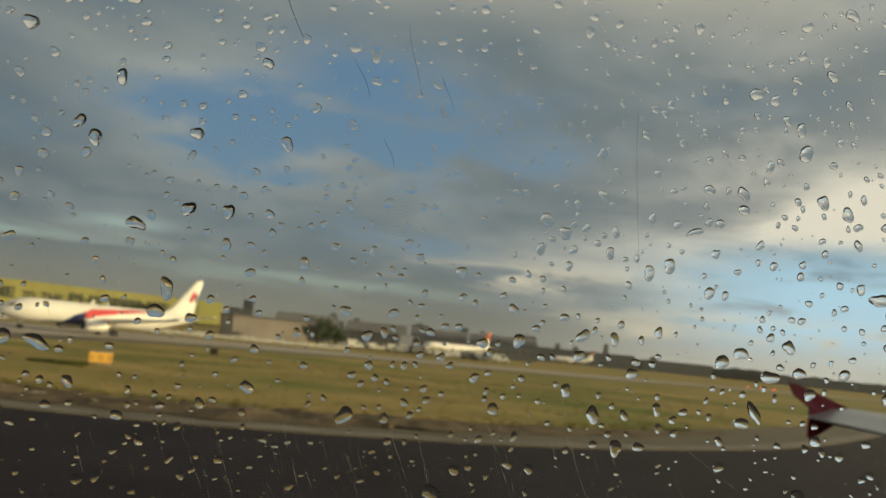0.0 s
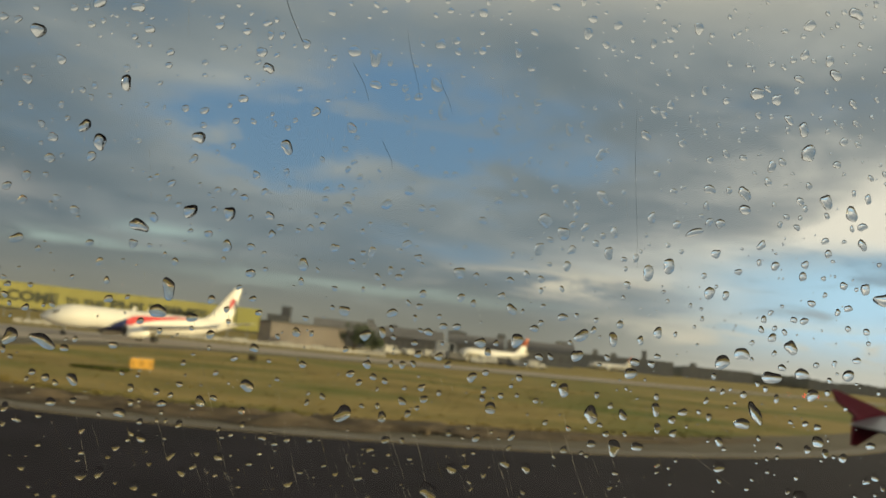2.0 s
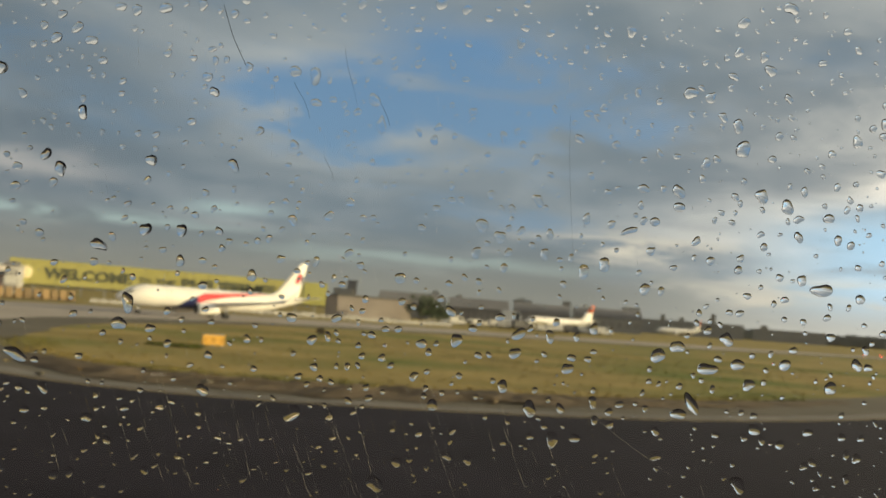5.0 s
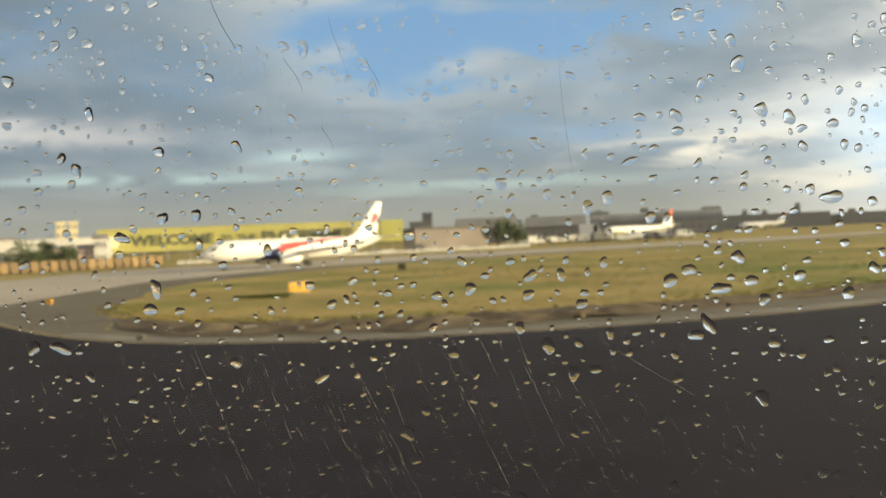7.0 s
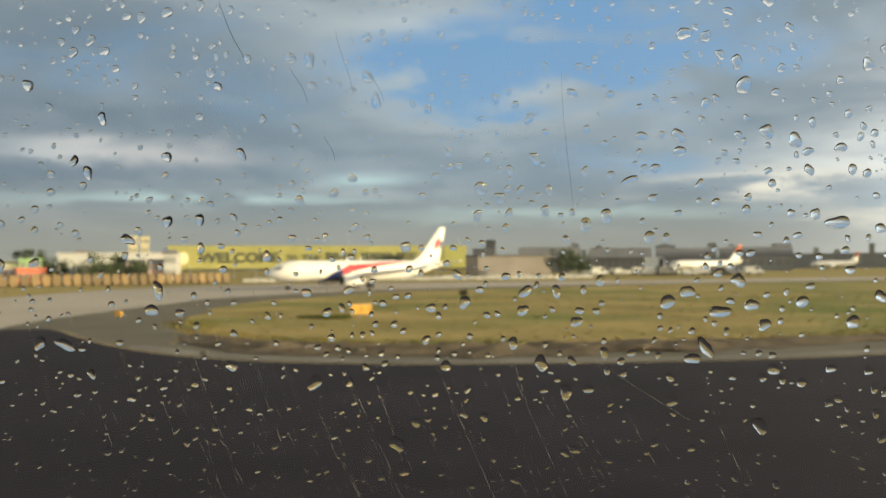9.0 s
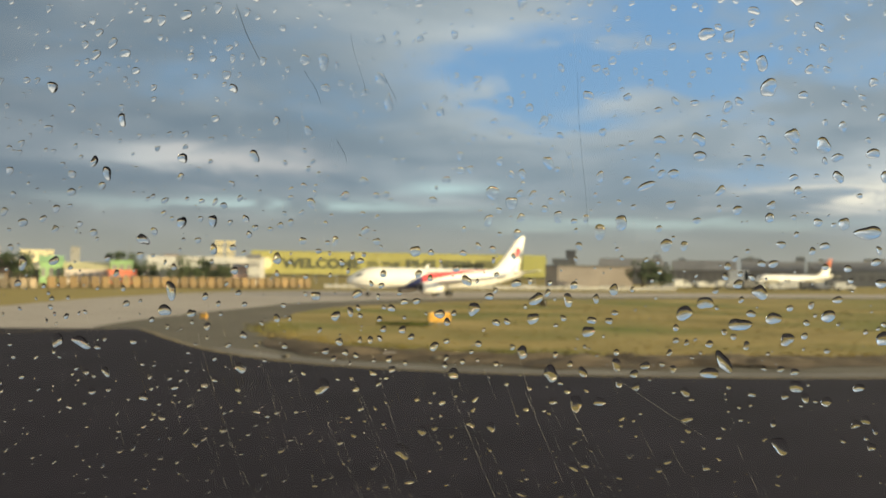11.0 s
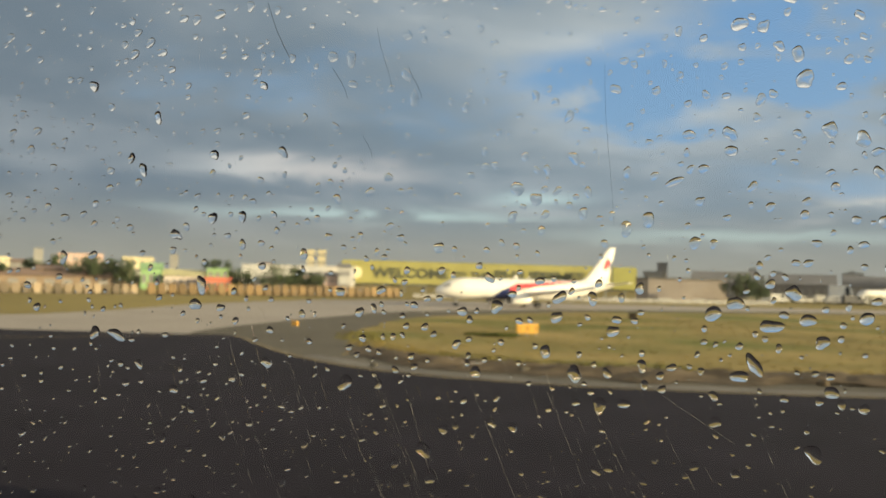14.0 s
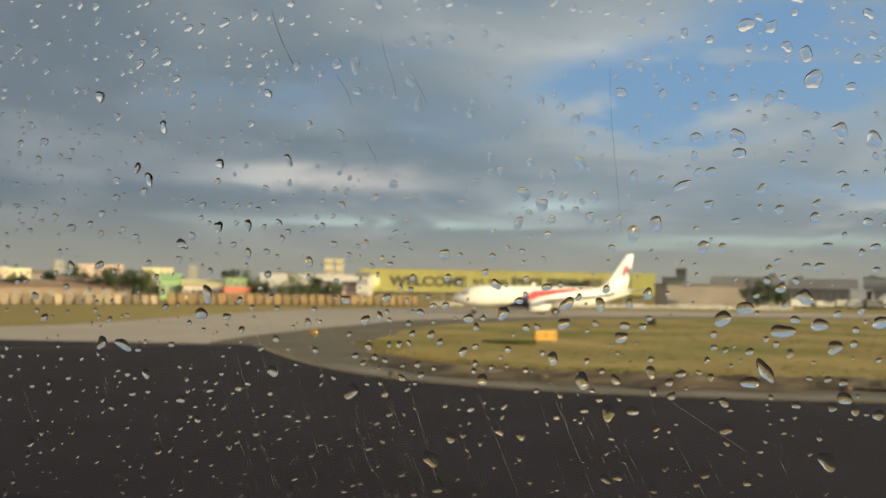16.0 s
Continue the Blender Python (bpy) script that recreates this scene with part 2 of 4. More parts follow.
M_NAVY = material("navy_aircraft_paint", (0.02, 0.03, 0.11), 0.35, var=0.15, scale=0.4, fine=5, coat=0.3)
M_ORANGE = material("orange_aircraft_paint", (0.52, 0.15, 0.09), 0.4, var=0.1, scale=0.4, fine=5)
M_GREYMETAL = material("grey_aluminium", (0.42, 0.43, 0.45), 0.4, metal=0.6, var=0.12, scale=0.8, fine=9)
M_DARK = material("dark_rubber", (0.03, 0.03, 0.032), 0.8, var=0.2, scale=2, fine=20)
M_GLASSDARK = material("dark_glass", (0.03, 0.035, 0.04), 0.1, var=0.1, scale=1, fine=9)
M_YELLOW = material("yellow_hoarding_paint", (0.39, 0.36, 0.12), 0.6, var=0.14, scale=0.08, fine=1.0, per_object=0.06)
M_OLIVE = material("olive_yellow_paint", (0.34, 0.33, 0.10), 0.65, var=0.14, scale=0.1, fine=1.0)
M_LETTER = material("dark_grey_lettering", (0.085, 0.09, 0.06), 0.6, var=0.2, scale=0.3, fine=2)
M_SIGN = material("amber_sign_panel", (0.76, 0.42, 0.07), 0.5, var=0.08, scale=1.5, fine=12)
M_MARK = material("worn_dark_mark", (0.58, 0.31, 0.05), 0.6)
M_STEEL = material("galvanised_steel", (0.35, 0.35, 0.34), 0.5, metal=0.7, var=0.15, scale=1, fine=12)
M_CREAM = material("cream_wall_paint", (0.70, 0.61, 0.38), 0.8, var=0.16, scale=0.15, fine=1.5)
M_PALE = material("pale_wall_paint", (0.62, 0.60, 0.56), 0.8, var=0.16, scale=0.12, fine=1.5)
M_PINK = material("pinkish_wall_paint", (0.62, 0.44, 0.36), 0.8, var=0.16, scale=0.12, fine=1.5)
M_PINKPALE = material("pinkish_plaster", (0.66, 0.57, 0.50), 0.8, var=0.16, scale=0.12, fine=1.5)
M_DEPOT = material("dusty_pinkish_wall", (0.42, 0.36, 0.31), 0.85, var=0.2, scale=0.12, fine=1.5)
M_GREEN = material("green_roof_sheet", (0.30, 0.48, 0.22), 0.6, var=0.16, scale=0.2, fine=2)
M_CORAL = material("coral_awning", (0.75, 0.22, 0.13), 0.6, var=0.16, scale=0.2, fine=2)
# the next four walls are paled: distance haze is put into their base colour
M_GREYWALL = material("grey_wall", (0.22, 0.21, 0.2), 0.85, var=0.2, scale=0.1, fine=1.2)
M_HANGAR = material("dark_hangar_sheet", (0.2, 0.19, 0.18), 0.7, var=0.2, scale=0.08, fine=1.0)
M_HAZE_GREY = material("haze_greyed_wall", (0.31, 0.30, 0.275), 0.9, var=0.15, scale=0.05, fine=0.5)
M_SKYLINE = material("haze_paled_wall", (0.44, 0.44, 0.42), 0.9, var=0.12, scale=0.05, fine=0.5, per_object=0.2)
M_WINDOW = material("window_glass", (0.26, 0.245, 0.23), 0.3, var=0.2, scale=0.5, fine=3)
M_BARRIER = material("ochre_barrier_plastic", (0.155, 0.098, 0.038), 0.7, var=0.35, scale=0.6, fine=4, per_object=0.35)
M_BARRIER_B = material("dusty_brown_barrier", (0.17, 0.13, 0.085), 0.75, var=0.3, scale=0.6, fine=4, per_object=0.6)
M_BARRIER_W = material("white_barrier_concrete", (0.40, 0.38, 0.34), 0.7, var=0.2, scale=0.6, fine=4, per_object=0.15)
M_BROWN = material("brown_wall_paint", (0.26, 0.19, 0.13), 0.85, var=0.2, scale=0.15, fine=1.5)
M_ROOFCREAM = material("yellowish_roof_sheet", (0.55, 0.5, 0.27), 0.7, var=0.2, scale=0.2, fine=2)
M_ROOF = material("rusty_roof_sheet", (0.22, 0.15, 0.11), 0.7, var=0.3, scale=0.3, fine=3)
M_LEAF = material("dark_tree_leaves", (0.045, 0.062, 0.028), 0.8, var=0.45, scale=0.6, fine=4)
M_BARK = material("brown_bark", (0.09, 0.065, 0.045), 0.9, var=0.3, scale=2, fine=12, bump=0.5)
# far leaves lightened to grey, haze painted into the colour
M_FARLEAF = material("haze_greyed_foliage", (0.20, 0.20, 0.18), 0.9, var=0.25, scale=0.05, fine=0.5)
M_CABIN = material("grey_cabin_lining", (0.30, 0.30, 0.30), 0.8, var=0.05, scale=3, fine=30)
M_WATER = material("clear_water", (1, 1, 1), 0.0, transmission=1.0, ior=1.333)
M_PANE = material("acrylic_window_pane", (0.97, 0.98, 0.98), 0.0, transmission=1.0, ior=1.49)
M_SCRATCH = material("pale_scratch", (0.8, 0.78, 0.7), 0.5)
tl = M_SCRATCH.node_tree.nodes.new("ShaderNodeBsdfTranslucent")
tl.inputs[0].default_value = (0.42, 0.4, 0.35, 1)
M_SCRATCH.node_tree.links.new(tl.outputs[0], M_SCRATCH.node_tree.nodes["Material Output"].inputs[0])
# bright red paint darkened, the fence's unlit side is put into the colour
M_SHADED_RED = material("shaded_red_wingtip_paint", (0.20, 0.012, 0.028), 0.4, var=0.1, scale=0.6, fine=6)
M_SCRATCH_DARK = material("dark_scratch", (0.12, 0.12, 0.12), 0.6, var=0.3, scale=300, fine=2000)
M_REDLAMP = emitter("red_lamp", (1.0, 0.03, 0.02), 4.0)
M_WHITELAMP = emitter("landing_lamp", (1.0, 0.85, 0.55), 8.0)

# ---- building helpers ----


def link_mesh(name, bm, mat, smooth=False):
    me = bpy.data.meshes.new(name)
    bm.normal_update()
    bm.to_mesh(me)
    bm.free()
    if smooth:
        for p in me.polygons:
            p.use_smooth = True
    for m in (mat if isinstance(mat, (list, tuple)) else [mat]):
        me.materials.append(m)
    return new(name, me)


def part(name, bm, mat, parent, label="", smooth=False):
    ob = link_mesh(name, bm, mat, smooth)
    ob.parent = parent
    if label:
        tagged(ob, label)
    return ob


def thing(name, at, label, category, group="", kind="", turn=0.0):
    ob = new(name)
    ob.matrix_world = pose(at[0], at[1], at[2], 0, 0, turn)
    return tagged(ob, label, category, group, kind)


def box(bm, x0, x1, y0, y1, z0, z1, bevel=0.0):
    geo = bmesh.ops.create_cube(bm, size=1.0, matrix=Matrix.LocRotScale(((x0 + x1) / 2, (y0 + y1) / 2, (z0 + z1) / 2), None, (x1 - x0, y1 - y0, z1 - z0)))
    if bevel:
        edges = list({e for v in geo["verts"] for e in v.link_edges})
        bmesh.ops.bevel(bm, geom=edges, offset=bevel, segments=2, affect="EDGES")
    return bm


def boxed(*a, **k):
    return box(bmesh.new(), *a, **k)


def tube(bm, a, b, r0, r1=None, n=10):
    a, b = Vector(a), Vector(b)
    q = (b - a).to_track_quat("Z", "Y").to_matrix().to_4x4()
    bmesh.ops.create_cone(bm, cap_ends=True, segments=n, radius1=r0, radius2=r0 if r1 is None else r1, depth=(b - a).length,
                          matrix=Matrix.Translation((a + b) / 2) @ q)
    return bm


def loft(rings, bm=None, closed=True, caps=True, skip=None):
    bm = bm or bmesh.new()
    rows = [[bm.verts.new(p) for p in ring] for ring in rings]
    n = len(rows[0])
    for i in range(len(rows) - 1):
        for j in range(n if closed else n - 1):
            if skip and skip(i, j):
                continue
            bm.faces.new((rows[i][j], rows[i][(j + 1) % n], rows[i + 1][(j + 1) % n], rows[i + 1][j]))
    if caps:
        bm.faces.new(rows[0][::-1])
        bm.faces.new(rows[-1])
    bmesh.ops.recalc_face_normals(bm, faces=bm.faces)
    return bm


def flat_sheet(name, outline, z, mat, label, kind="structure", category="ground"):
    """A sheet of ground in one piece, cut to a smooth outline."""
    bm = bmesh.new()
    top = bm.faces.new([bm.verts.new((x, y, z)) for x, y in outline])
    bmesh.ops.triangulate(bm, faces=[top])
    ob = link_mesh(name, bm, mat)
    if ob.data.polygons[0].normal.z < 0:
        ob.data.flip_normals()
    return tagged(ob, label, category, kind=kind)


def smooth_line(pts, per=6):
    """A Catmull-Rom curve through a few points."""
    out = []
    for i in range(len(pts) - 1):
        p0, p1, p2, p3 = (Vector(pts[max(0, min(len(pts) - 1, k))]) for k in (i - 1, i, i + 1, i + 2))
        for s in range(per):
            t = s / per
            out.append(tuple(0.5 * ((2 * p1) + (p2 - p0) * t + (2 * p0 - 5 * p1 + 4 * p2 - p3) * t * t + (3 * p1 - p0 - 3 * p2 + p3) * t ** 3)))
    return out + [tuple(pts[-1])]


def ribbon(name, line, width, z, mat, label):
    bm = bmesh.new()
    last = None
    for i, p in enumerate(line):
        a, b = Vector(line[max(0, i - 1)]), Vector(line[min(len(line) - 1, i + 1)])
        d = (b - a).normalized()
        nrm = Vector((-d.y, d.x)) * width / 2
        pair = [bm.verts.new((p[0] + s * nrm.x, p[1] + s * nrm.y, z)) for s in (-1, 1)]
        if last:
            bm.faces.new((last[0], pair[0], pair[1], last[1]))
        last = pair
    ob = link_mesh(name, bm, mat)
    return tagged(ob, label, "marking", kind="structure")


def text_mesh(words, size):
    cu = bpy.data.curves.new("lettering", "FONT")
    cu.body, cu.size, cu.extrude, cu.offset = words, size, 0.06, size * 0.045
    cu.resolution_u = 3
    tmp = new("lettering_curve", cu)
    bpy.context.view_layer.update()
    me = bpy.data.meshes.new_from_object(tmp.evaluated_get(bpy.context.evaluated_depsgraph_get()))
    bpy.data.objects.remove(tmp)
    bpy.data.curves.remove(cu)
    return me


# ---- ground ----
bm = bmesh.new()
bmesh.ops.create_circle(bm, cap_ends=True, segments=96, radius=4500)
ground = tagged(link_mesh("ground", bm, M_FIELD), "flat airfield of dry yellow-green grass reaching the horizon", "ground", kind="structure")

ASPHALT_EDGE = smooth_line([(-25.5, 60.5), (-24, 58.5), (-20, 52), (-15, 45), (-9.5, 40), (-3, 37.6), (4, 37.3), (13, 38.4), (22, 41.5), (34, 48.5), (50, 62), (90, 100), (160, 170)])
left_edge = smooth_line([(-420, 40), (-120, 52), (-60, 57), (-36, 59.5), (-28, 61.0), (-25.5, 60.5)])
flat_sheet("runway", left_edge[:-1] + ASPHALT_EDGE + [(400, 170), (400, -300), (-420, -300)], 0.04, M_ASPHALT,
           "dark damp asphalt apron with faint paint lines", category="asphalt")
FAR_EDGE = [(-29.5, 62), (-31, 78), (-30.5, 100), (-29, 124), (-16, 152), (2, 173), (48, 204), (104, 228), (200, 290), (420, 380)]
flat_sheet("taxiway", [(-420, 40), (-120, 52), (-36, 59), (-26, 60), (-20, 70), (30, 110), (170, 180), (420, 300), (520, 420),
           (230, 330), (104, 270), (40, 244), (-20, 224), (-48, 214), (-61, 190), (-64, 160), (-62, 128), (-57, 100), (-56, 84), (-60, 74), (-75, 68),
           (-120, 61), (-420, 49)], 0.016, M_CONCRETE,
           "pale worn concrete taxiway curving round the grass", category="taxiway")
shoulder_out = smooth_line([(-25.8, 60.8)] + FAR_EDGE)
flat_sheet("shoulder", ASPHALT_EDGE + [(420, 300)] + shoulder_out[::-1], 0.028, M_SHOULDER,
           "grey asphalt shoulder bordering the grass island", category="pavement")
GRASS_NEAR = smooth_line([(-20.8, 82), (-20, 72), (-16.5, 60.5), (-11, 51), (-5, 46.8), (3, 45.6), (13, 47.2), (23, 51), (36, 60), (52, 73), (92, 110), (162, 180)])
GRASS_FAR = smooth_line([(-20.8, 82), (-22.3, 92), (-20.5, 112), (-9, 142), (7, 163), (49, 192), (104, 216), (200, 276), (380, 350)])
flat_sheet("grass_island", GRASS_NEAR + [(380, 290)] + GRASS_FAR[:0:-1], 0.05, M_GRASS,
           "dry yellow-green mown grass island inside the taxiway", category="grass")
# bare soil bank between grass and shoulder: low uneven heaps that thin out towards both ends
bm = bmesh.new()
bank = smooth_line([(-14.5, 53.5), (-11.5, 48.8), (-8, 45.4), (-3, 43.6), (3, 43.2), (9, 44.2), (15, 46.0), (22, 48.9), (29, 52.8), (36, 58)], 14)
last = None
for i, (bx, by) in enumerate(bank):
    k = i / (len(bank) - 1)
    (ax, ay), (cx, cy) = bank[max(0, i - 1)], bank[min(len(bank) - 1, i + 1)]
    way = Vector((cx - ax, cy - ay)).normalized()
    out = Vector((-way.y, way.x))
    full = min(1, k * 5) * min(1, (1 - k) * 2.2) + 0.12
    row = []
    for j in range(11):
        q = j / 5 - 1
        ragged = 1 + 0.7 * noise.noise(Vector((bx * 0.35, q * 1.5 + 9, 3.1)))
        reach = q * (0.5 + 2.1 * full) * ragged
        heap = max(0, 0.5 + noise.noise(Vector((bx * 0.55, by * 0.4 + q * 1.7, 0))) + 0.6 * noise.noise(Vector((bx * 2.1, q * 4, 5))))
        row.append(bm.verts.new((bx + out.x * reach, by + out.y * reach, 0.056 + (1 - q * q) * 0.3 * full * heap)))
    if last:
        for j in range(10):
            bm.faces.new((last[j], row[j], row[j + 1], last[j + 1]))
    last = row
soil = tagged(link_mesh("soil_bank", bm, M_SOIL, True), "low bank of bare brown soil along the grass edge", "soil", kind="structure")
if soil.data.polygons[0].normal.z < 0:
    soil.data.flip_normals()
strip = [Vector(p) for p in ASPHALT_EDGE if -16 < p[0] < 70]
ribbon("edge_strip", [(p.x + (0.25 if p.x < -5 else -0.1), p.y + 0.95) for p in strip], 1.2, 0.036, M_STRIP, "pale worn concrete strip along the asphalt edge")["category"] = "pavement"
ribbon("edge_line", [(x * 0.995, y - 0.35) for x, y in ASPHALT_EDGE], 0.3, 0.05, M_LINE, "faded yellow paint line along the asphalt edge")
ribbon("edge_line", smooth_line([(-120, 30), (-60, 41), (-37, 51), (-30, 58), (-27, 60)]), 0.35, 0.05, M_LINE, "faded yellow lead-in line on dark asphalt")

# low uneven turf: tufts over the island, thicker along its near edge
rng = random.Random(5)
verts, faces = [], []
for i in range(5200):
    if i < 1500:
        k = rng.randrange(8, len(GRASS_NEAR) - 20)
        gx, gy = GRASS_NEAR[k]
        gx, gy = gx + rng.uniform(-1.5, 1.5), gy + abs(rng.gauss(0, 2.0)) - 0.7
    else:
        gx, gy = rng.uniform(-19, 70), rng.uniform(48, 130)
        if gy < 46 + 0.012 * gx * gx or gx < -18 + abs(gy - 85) * 0.1:
            continue
    h, w, a = rng.uniform(0.02, 0.055), rng.uniform(0.1, 0.4), rng.uniform(0, 3.14)
    for b in (0, 1.3):
        dx, dy = math.cos(a + b) * w, math.sin(a + b) * w
        n = len(verts)
        verts += [(gx - dx, gy - dy, 0.04), (gx + dx, gy + dy, 0.04), (gx + dx * 0.3 + rng.uniform(-.1, .1), gy, 0.05 + h)]
        faces.append((n, n + 1, n + 2))
me = bpy.data.meshes.new("grass_tufts")
me.from_pydata(verts, [], faces)
me.materials.append(M_GRASS)
tagged(new("grass_tufts", me), "short dry grass tufts covering the island", "grass", kind="stuff")

# ---- airliners ----
PROFILE = ((0, .03, -.28), (.004, .14, -.27), (.012, .27, -.25), (.03, .48, -.2), (.06, .73, -.11), (.09, .89, -.04), (.13, .985, 0), (.17, 1, 0), (.64, 1, 0),
           (.72, .93, .06), (.80, .77, .2), (.88, .54, .40), (.95, .31, .58), (.985, .17, .68), (1, .08, .72))


def hull(profile, length, radius, axis, angles, shrink=0.0):
    return [[(f * length, math.cos(a) * (r * radius - shrink), axis + off * radius + math.sin(a) * (r * radius - shrink)) for a in angles]
            for f, r, off in profile]


def hull_at(profile, f):
    for (f0, r0, o0), (f1, r1, o1) in zip(profile, profile[1:]):
        if f0 <= f <= f1:
            k = (f - f0) / (f1 - f0)
            return r0 + (r1 - r0) * k, o0 + (o1 - o0) * k
    return profile[-1][1:]


def wing_panel(root, tip, thick):
    """root and tip: (leading x, trailing x, y, z); an aerofoil section at each end."""
    rings = []
    for k in range(5):
        s = k / 4
        x0, x1, y, z = (a + (b - a) * s for a, b in zip(root, tip))
        c, th = x1 - x0, thick * (1 - 0.6 * s)
        rings.append([(x0 + c * u, y, z + th * v) for u, v in ((0, 0), (.06, .5), (.25, 1), (.55, .8), (1, .04), (1, -.04), (.55, -.4), (.25, -.6), (.06, -.4))])
    return loft(rings)


def hull_stripe(rows, profile, length, radius, axis, side, lift=0.02, steps=6):
    """A painted field that follows the hull: rows of (fraction of the length, lower angle, upper angle)."""
    fine = []
    for (f0, a0, b0), (f1, a1, b1) in zip(rows, rows[1:]):
        for s in range(steps):
            k = s / steps
            fine.append((f0 + (f1 - f0) * k, a0 + (a1 - a0) * k, b0 + (b1 - b0) * k))
    fine.append(rows[-1])
    rings = []
    for f, lo, hi in fine:
        r, off = hull_at(profile, f)
        rings.append([(f * length, side * math.cos(radians(lo + (hi - lo) * j / 8)) * (r * radius + lift),
                       axis + off * radius + math.sin(radians(lo + (hi - lo) * j / 8)) * (r * radius + lift)) for j in range(9)])
    return loft(rings, closed=False, caps=False)


def gear(parent, x, y, top, wheel_r, pair, name):
    g = part(name, tube(bmesh.new(), (x, y, wheel_r), (x, y, top), 0.12, 0.16), M_GREYMETAL, parent, smooth=True)
    for s in (-1, 1):
        w = bmesh.new()
        tube(w, (x, y + s * pair - 0.13, wheel_r), (x, y + s * pair + 0.13, wheel_r), wheel_r, n=18)
        part("wheel", w, M_DARK, g, "black rubber tyre")


def airliner(name, at, turn, label, length, radius, axis, tail_top, half_span, group="", livery=True, tail_mat=None, tail_fraction=1.0, lamp=False):
    a = thing(name, at, label, "airplane", group, turn=turn)
    ang = [2 * math.pi * k / 28 for k in range(28)]
    part("fuselage", loft(hull(PROFILE, length, radius, axis, ang)), M_WHITE, a, "white painted fuselage", True)
    th = 0.16
    top = axis + radius * 0.9

    def fin_ring(z, x0, x1, t):
        c = x1 - x0
        return [(x0 + c * u, v * t, z) for u, v in ((0, 0), (.1, .7), (.35, 1), (.7, .6), (1, .05), (1, -.05), (.7, -.6), (.35, -1), (.1, -.7))]
    rows = []
    lv = ((0, .765, .955), (.06, .80, .958), (.14, .826, .963), (.5, .882, .978), (.92, .948, .995), (1, .964, .998))
    for k, f0, f1 in lv:
        rows.append(fin_ring(top - 0.15 + (tail_top - top + 0.15) * k, f0 * length, f1 * length, th * (1.5 - k)))
    fin = part("tail_fin", loft(rows), M_WHITE, a, "white swept tail fin", True)
    if tail_mat:
        rows2 = [[(x, y * 1.25 + math.copysign(0.012, y) if y else y, z) for x, y, z in fin_ring(top - 0.15 + (tail_top - top + 0.15) * k, f0 * length, f1 * length, th * (1.5 - k))]
                 for k, f0, f1 in lv if k >= 1 - tail_fraction]
        part("fin_paint", loft(rows2), tail_mat, fin, "orange painted fin", True)
    for s in (-1, 1):
        part("wing", wing_panel((length * .36, length * .55, s * radius * .8, axis - radius * .55), (length * .605, length * .645, s * half_span, axis + radius * .25), 0.5), M_WHITE, a, smooth=False)
        part("winglet", wing_panel((length * .607, length * .645, s * half_span, axis + radius * .25), (length * .655, length * .672, s * (half_span + .45), axis + radius * .25 + 2.3), 0.1), M_WHITE, a)
        part("tailplane", wing_panel((length * .875, length * .955, s * radius * .3, axis + radius * .55), (length * .955, length * .985, s * 7.1, axis + radius * .9), 0.22), M_WHITE, a)
        ex, ey, ez, er = length * .335, s * half_span * .27, axis - radius * .85, radius * .56
        prof = ((0, .86), (.03, .97), (.2, 1.03), (.55, 1.0), (.8, .84), (1, .62))
        rings = [[(ex + f * 4.4, ey + math.cos(q) * er * r, ez + math.sin(q) * er * r) for q in ang] for f, r in prof]
        eng = part("engine", loft(rings), M_WHITE, a, "white engine nacelle", True)
        part("intake", tube(bmesh.new(), (ex - 0.02, ey, ez), (ex + 0.15, ey, ez), er * .8, n=20), M_DARK, eng, "dark engine intake")
        part("pylon", boxed(ex + 1.6, ex + 4.6, ey - .15, ey + .15, ez + er * .7, axis - radius * .35), M_WHITE, a)
        gear(a, length * .51, s * 2.9, axis - radius * .5, 0.55, 0.42, "main_gear")
    gear(a, length * .11, 0, axis - radius * .7, 0.36, 0.2, "nose_gear")
    for s in (-1, 1):
        part("cockpit_window", hull_stripe([(.038, 28, 46), (.055, 26, 44), (.068, 30, 40)], PROFILE, length, radius, axis, s), M_GLASSDARK, a, "dark cockpit window")
    if livery:
        for s in (-1, 1):
            part("livery_stripe", hull_stripe([(.375, -28, 16), (.42, -6, 34), (.53, 19, 43), (.635, 37, 54), (.75, 54, 61)], PROFILE, length, radius, axis, s), M_RED, a, "red sweeping stripe")
            part("livery_wedge", hull_stripe([(.265, -88, -66), (.32, -84, -10), (.375, -84, 16), (.385, -84, 20), (.417, 18, 38)], PROFILE, length, radius, axis, s, 0.016), M_NAVY, a, "navy blue wedge")
            mark = ((.928, 7.7), (.938, 8.9), (.95, 9.7), (.963, 9.6), (.96, 8.7), (.95, 8.0), (.941, 7.5))
            part("fin_emblem", loft([[(length * f, s * y, z) for f, z in mark] for y in (.17, .225)]), M_RED, fin, "red tail emblem")
            crescent = ((.967, 9.6), (.974, 8.9), (.972, 8.0), (.958, 7.3), (.964, 8.1), (.966, 8.8))
            part("fin_crescent", loft([[(length * f, s * y, z) for f, z in crescent] for y in (.14, .19)]), M_NAVY, fin, "navy crescent beside the emblem")
        part("antenna", loft([[(length * .49 + dx, -.03 + dy, axis + radius - .05 + z) for dx, dy, z in ((0, 0, 0), (.5, 0, 0), (.62, 0, .75), (.42, 0, .75))] for dy in (0, .06)]), M_WHITE, a)
    if lamp:
        lb = bmesh.new()
        bmesh.ops.create_uvsphere(lb, u_segments=10, v_segments=6, radius=0.35, matrix=Matrix.Translation((length * .10, -0.5, 1.6)))
        part("landing_light", lb, M_WHITELAMP, a, "lit yellowish landing light")
    return a


